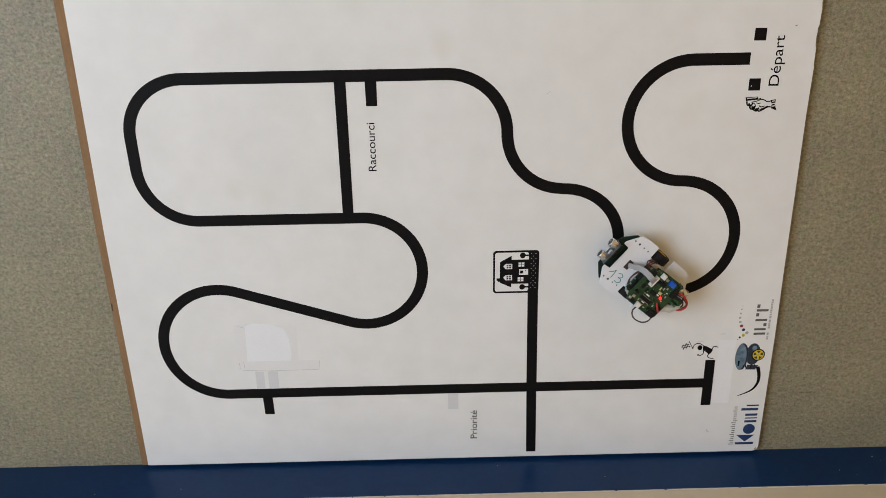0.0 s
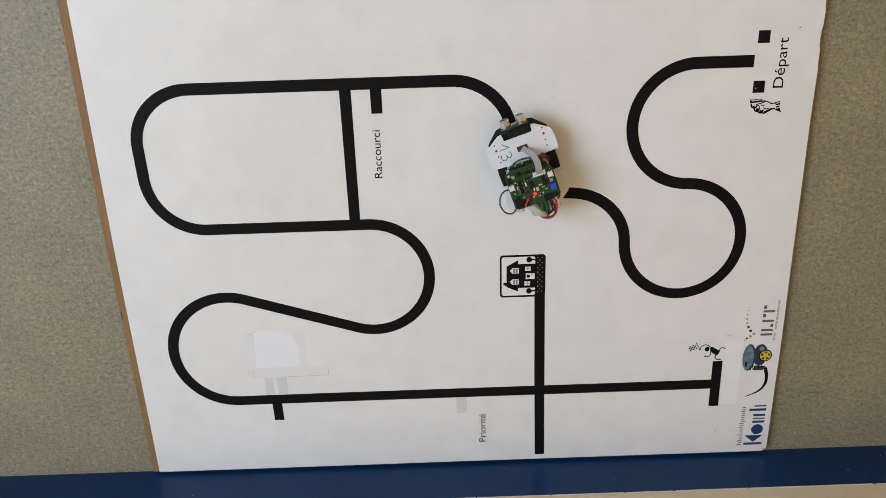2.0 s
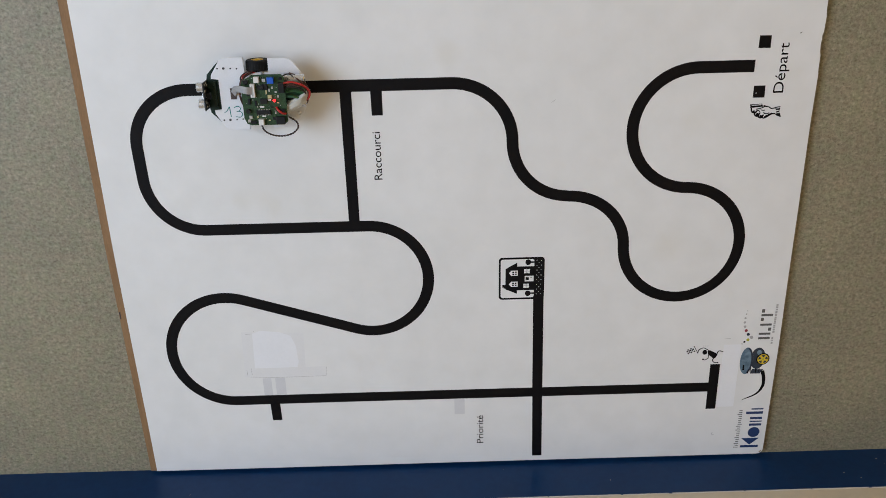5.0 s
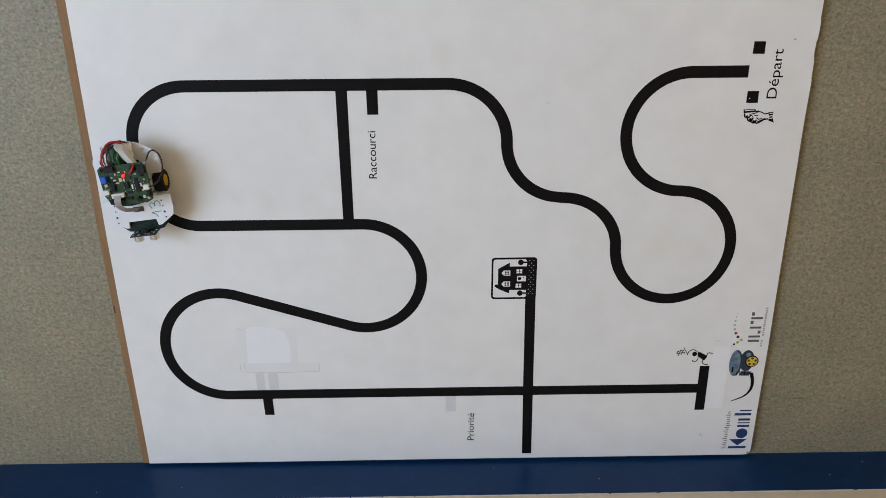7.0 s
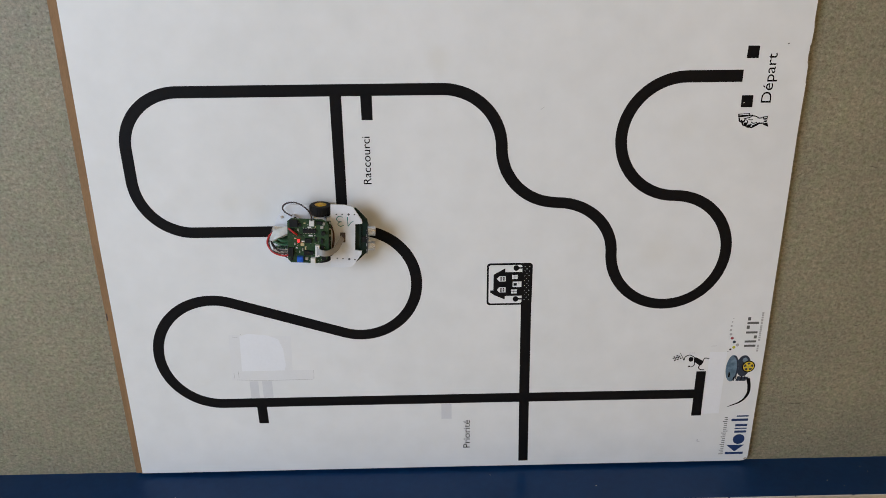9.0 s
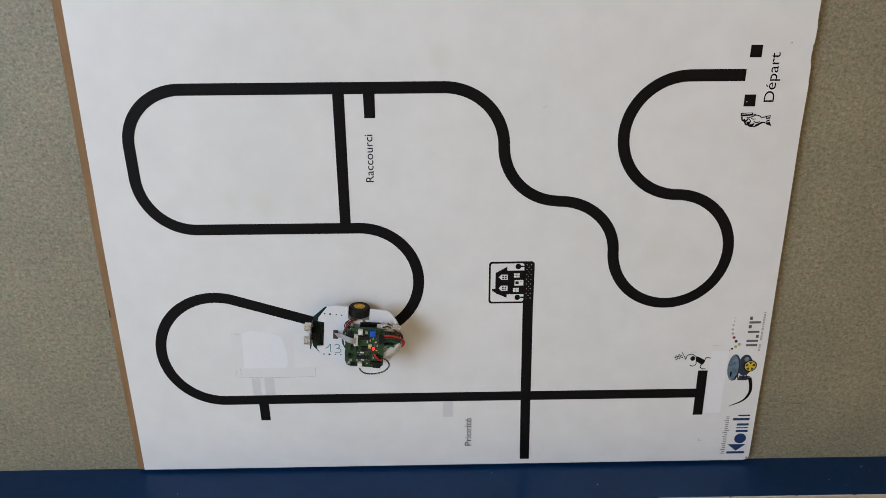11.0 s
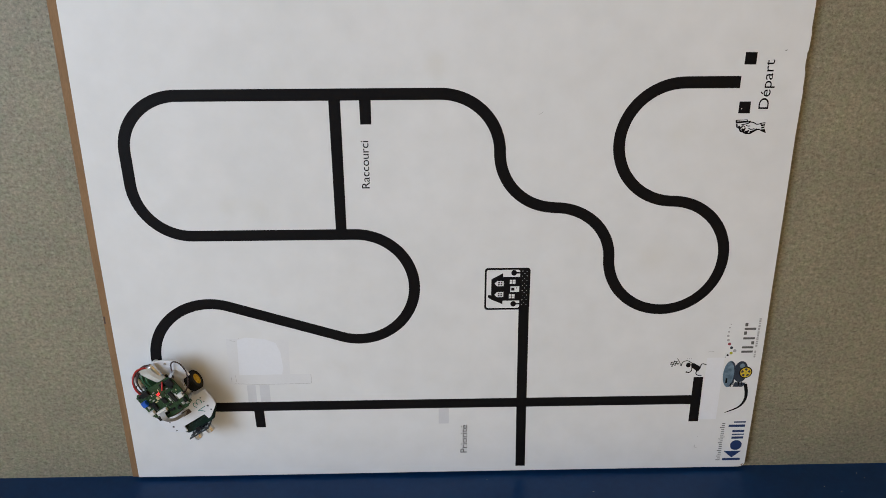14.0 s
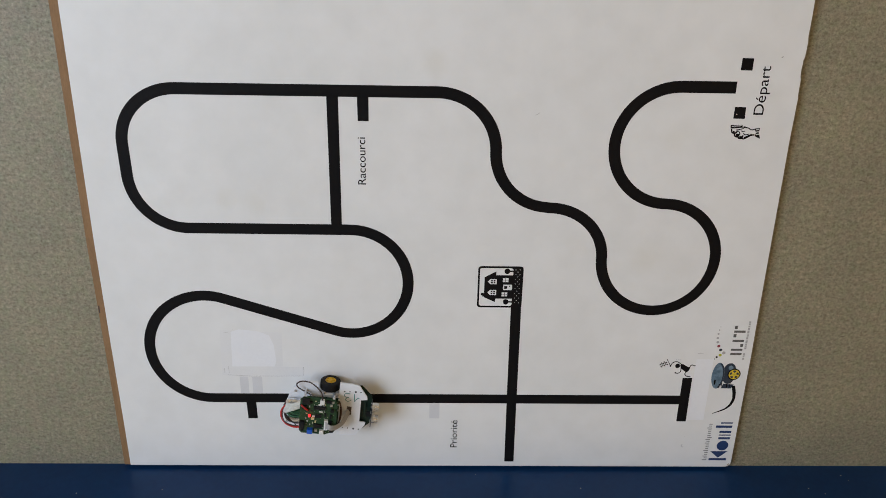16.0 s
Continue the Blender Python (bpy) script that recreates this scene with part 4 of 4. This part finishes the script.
    def wire(pts, mat, label, r=0.0012):
        part("wire", tube(spline([(x / 1000, y / 1000, z / 1000) for x, y, z in pts], 7), r), mat, bot, label, smooth=True)

    wire([(-52, -22, 75), (-66, -24, 74), (-82, -19, 71), (-92, -8, 63), (-90, 4, 57), (-82, 10, 53)], M["red_wire"], "red supply wire", 0.0017)
    wire([(-52, -18, 75), (-68, -20, 75), (-84, -15, 71), (-90, -4, 60), (-86, 8, 55)], M["brown_wire"], "dark supply wire", 0.0010)
    wire([(-52, -14, 75), (-66, -16, 72), (-80, -12, 68), (-86, -2, 60), (-80, 6, 56)], M["black_wire"], "black supply wire", 0.0013)
    wire([(-50, -31, 60), (-60, -34, 58), (-66, -30, 54), (-62, -24, 50)], M["black_wire"], "black wire", 0.0011)
    wire([(-54, -6, 64), (-68, -8, 64), (-80, -4, 60), (-84, 4, 55)], M["green_sleeve"], "green wire", 0.0022)
    wire([(-54, 0, 66), (-66, 0, 67), (-76, 4, 63), (-82, 8, 56)], M["green_sleeve"], "green wire", 0.0020)
    wire([(6, -18, 62), (12, -25, 56), (14, -30, 50), (6, -34, 44), (-4, -34, 40)], M["red_wire"], "red motor wire", 0.0011)
    wire([(4, -20, 62), (14, -22, 58), (17, -29, 50), (8, -36, 44), (-4, -37, 40)], M["black_wire"], "black motor wire", 0.0011)
    wire([(12, 26, 45), (17, 18, 47), (19, 4, 52), (18, -10, 60), (15, -22, 60), (9, -30, 52), (0, -35, 42)], M["brown_wire"], "dark wire along the front of the lower board", 0.0011)
    wire([(11, 24, 46), (18.5, 14, 49), (20.5, 0, 54), (19, -12, 58), (16, -24, 56), (8, -33, 47), (-2, -36, 41)], M["brown_wire"], "brown wire along the front of the lower board", 0.0011)
    wire([(-58, -30, 46), (-70, -27, 52), (-80, -19, 54), (-87, -9, 50), (-88, 4, 47), (-84, 16, 46)], M["brown_wire"], "brown lead across the tail", 0.0016)
    wire([(-60, -33, 45), (-72, -29, 50), (-82, -21, 52), (-88.5, -9, 48), (-89, 5, 46)], M["brown_wire"], "brown lead across the tail", 0.0014)
    # twisted pair looping out past the wheel
    base = spline([(x / 1000, y / 1000, z / 1000) for x, y, z in ((-14.5, 40, 78.5), (-16, 51, 73), (-25, 60.5, 67), (-41, 66, 58), (-58, 63.5, 52), (-67, 54.5, 48), (-64, 45, 46), (-50, 36, 44), (-38, 28, 43))], 20)
    for k, (mat, lab) in enumerate(((M["black_wire"], "black strand of a twisted motor lead"), (M["brown_wire"], "brown strand of a twisted motor lead"))):
        line = []
        for i, q in enumerate(base):
            d = (base[min(i + 1, len(base) - 1)] - base[max(i - 1, 0)]).normalized()
            u = d.cross(Vector((0, 0, 1))).normalized()
            a = i * 0.62 + math.pi * k
            line.append(q + 0.00085 * (math.cos(a) * u + math.sin(a) * d.cross(u)))
        part("twisted_lead", tube(line, 0.00075, n=6), mat, bot, lab, smooth=True)

    # motors, brackets, rear skid and front slider
    for sy in (1, -1):
        part("gear_motor", mbox(-12, 2, min(sy * 12, sy * 33.5), max(sy * 12, sy * 33.5), 13, 27, 0.8), M["metal"], bot)
        part("motor_bracket", mbox(-15, 4, min(sy * 26.5, sy * 33.2), max(sy * 26.5, sy * 33.2), 27, 42, 1.0), M["white_plastic"], bot, "white motor bracket")
    part("skid", lathe([(0.002, 0.0), (0.006, 0.0015), (0.0075, 0.006), (0.0075, 0.0362)], Matrix.Translation((-0.070, 0, 0)), 20), M["white_plastic"], bot)
    part("skid", lathe([(0.002, 0.0), (0.006, 0.0015), (0.0075, 0.006), (0.0075, 0.0290)], Matrix.Translation((0.050, 0, 0)), 20), M["white_plastic"], bot)

    # wheels
    wheels = []
    for sy in (1, -1):
        wh = new("wheel")
        wh.parent = bot
        wh.matrix_basis = Matrix.Translation((WHEEL_X, WHEEL_AT[sy], WHEEL_R))
        wh.empty_display_size = 0.01
        m = Matrix.Rotation(radians(-90 * sy), 4, "X")
        r, h = WHEEL_R, 0.0085
        prof = [(0.0102, -h), (r - 0.0018, -h), (r - 0.0004, -h + 0.002), (r - 0.0004, h - 0.002), (r - 0.0018, h), (0.0102, h)]
        bm = lathe(prof, m, 40)
        for f in [f for f in bm.faces if len(f.verts) > 4]:
            bm.faces.remove(f)
        n = 26
        for i in range(n):
            a = 2 * math.pi * i / n
            blk = m @ Matrix.Rotation(a, 4, "Z")
            vs = [bm.verts.new(blk @ Vector(p)) for p in ((r - 0.0008, -0.0013, -h + 0.001), (r, -0.0010, -h + 0.0015), (r, 0.0010, -h + 0.0015), (r - 0.0008, 0.0013, -h + 0.001),
                                                         (r - 0.0008, -0.0013, h - 0.001), (r, -0.0010, h - 0.0015), (r, 0.0010, h - 0.0015), (r - 0.0008, 0.0013, h - 0.001))]
            for q in ((0, 1, 5, 4), (1, 2, 6, 5), (2, 3, 7, 6), (0, 3, 2, 1), (4, 5, 6, 7)):
                bm.faces.new([vs[j] for j in q])
        bmesh.ops.recalc_face_normals(bm, faces=bm.faces)
        part("tyre", bm, M["rubber"], wh, "black ribbed rubber tyre")
        rim = lathe([(0.0090, -h + 0.001), (0.0104, -h + 0.001), (0.0104, h - 0.0002), (0.0090, h - 0.0002), (0.0086, h - 0.003), (0.0050, h - 0.0035), (0.0044, h + 0.0010), (0.0020, h + 0.0010)], m, 32)
        part("rim", rim, M["hub"], wh, "yellow plastic rim")
        for i in range(5):
            blk = m @ Matrix.Rotation(2 * math.pi * i / 5, 4, "Z")
            bm = bmesh.new()
            vs = [bm.verts.new(blk @ Vector(p)) for p in ((0.004, -0.0020, h - 0.0036), (0.0090, -0.0026, h - 0.0036), (0.0090, 0.0026, h - 0.0036), (0.004, 0.0020, h - 0.0036),
                                                         (0.004, -0.0016, h + 0.0004), (0.0090, -0.0020, h - 0.0006), (0.0090, 0.0020, h - 0.0006), (0.004, 0.0016, h + 0.0004))]
            for q in ((4, 5, 6, 7), (0, 1, 5, 4), (1, 2, 6, 5), (2, 3, 7, 6), (3, 0, 4, 7)):
                bm.faces.new([vs[j] for j in q])
            bmesh.ops.recalc_face_normals(bm, faces=bm.faces)
            part("spoke", bm, M["hub"], wh)
        wheels.append(wh)
    return bot, wheels


bot, wheels = robot_vehicle()


# ---- what moves: the robot along its line, and its two wheels ----
def motions():
    course = [
        (0.0, 0.9533, 0.4112, -219.9), (0.2, 0.9416, 0.4338, -252.0), (0.5, 0.9302, 0.4868, -252.8), (0.8, 0.9030, 0.5274, -226.0), (1.0, 0.8767, 0.5431, -208.1),
        (1.2, 0.8477, 0.5531, -212.0), (1.5, 0.7932, 0.5746, -198.7), (1.8, 0.7604, 0.5946, -218.5), (2.0, 0.7362, 0.6281, -251.2), (2.2, 0.7232, 0.6650, -254.3),
        (2.5, 0.7076, 0.7045, -227.9), (2.8, 0.6630, 0.7516, -219.3), (3.0, 0.6337, 0.7656, -197.6), (3.2, 0.6068, 0.7702, -180.7), (3.5, 0.5504, 0.7730, -189.7),
        (3.8, 0.4978, 0.7704, -174.1), (4.0, 0.4647, 0.7669, -166.0), (4.2, 0.4284, 0.7625, -174.3)]
    course += [
        (4.5, 0.3760, 0.7640, -184.0), (5.0, 0.2900, 0.7680, -180.0), (5.5, 0.2055, 0.7680, -176.0), (6.0, 0.1290, 0.7510, -146.0)]
    course += [
        (6.3, 0.0899, 0.7159, -115.1), (6.5, 0.0852, 0.6858, -97.4), (6.8, 0.0729, 0.6400, -94.8), (7.0, 0.0751, 0.6008, -83.3), (7.2, 0.0898, 0.5732, -56.3),
        (7.4, 0.1164, 0.5611, -28.3), (7.5, 0.1244, 0.5525, -25.9), (7.8, 0.1741, 0.5333, -17.4), (8.0, 0.2042, 0.5296, -1.9), (8.2, 0.2393, 0.5281, -9.7),
        (8.5, 0.2970, 0.5230, -4.0), (8.8, 0.3616, 0.5292, -5.2), (9.0, 0.4017, 0.5239, -3.1), (9.2, 0.4494, 0.5197, -4.1)]
    course += [
        (9.5, 0.5060, 0.5060, -35.0), (10.0, 0.5620, 0.4320, -85.0), (10.5, 0.5230, 0.3520, -137.0), (11.0, 0.4420, 0.3220, -185.0)]
    course += [
        (11.3, 0.3909, 0.3398, -189.2), (11.5, 0.3553, 0.3395, -190.7), (11.8, 0.3037, 0.3594, -205.3), (12.0, 0.2659, 0.3661, -192.5), (12.2, 0.2269, 0.3688, -198.4),
        (12.5, 0.1707, 0.3874, -186.0), (12.8, 0.1414, 0.3686, -149.2), (13.0, 0.1120, 0.3452, -126.6), (13.2, 0.0796, 0.3180, -122.2), (13.5, 0.0754, 0.2727, -94.8),
        (13.8, 0.0938, 0.2335, -59.2), (14.0, 0.1097, 0.2062, -57.3), (14.2, 0.1370, 0.1902, -58.7), (14.5, 0.1658, 0.1653, -14.4), (14.8, 0.2044, 0.1741, 12.6),
        (15.0, 0.2402, 0.1715, -6.1), (15.2, 0.2751, 0.1631, -11.8), (15.5, 0.3240, 0.1660, 6.4), (15.8, 0.3773, 0.1731, -13.4), (16.0, 0.4155, 0.1649, -5.6)]
    walk(bot, [(t, pose(x, y, ZB + 0.0004, 0, 0, a)) for t, x, y, a in course])

    def at(t):
        for p, q in zip(course, course[1:]):
            if t <= q[0] + 1e-9:
                f = (t - p[0]) / (q[0] - p[0])
                return [u + (v - u) * f for u, v in zip(p[1:], q[1:])]
    for wh, sy in zip(wheels, (1, -1)):
        turn, rows, last = 0.0, [], at(0.0)
        for i in range(161):
            t = i / 10
            x, y, a = at(t)
            c, s = math.cos(radians(last[2])), math.sin(radians(last[2]))
            go = (x - last[0]) * c + (y - last[1]) * s - WHEEL_AT[sy] * radians(a - last[2])
            turn += math.degrees(go / WHEEL_R)
            rows.append((t, pose(WHEEL_X, WHEEL_AT[sy], WHEEL_R, 0, turn, 0)))
            last = (x, y, a)
        walk(wh, rows)


motions()
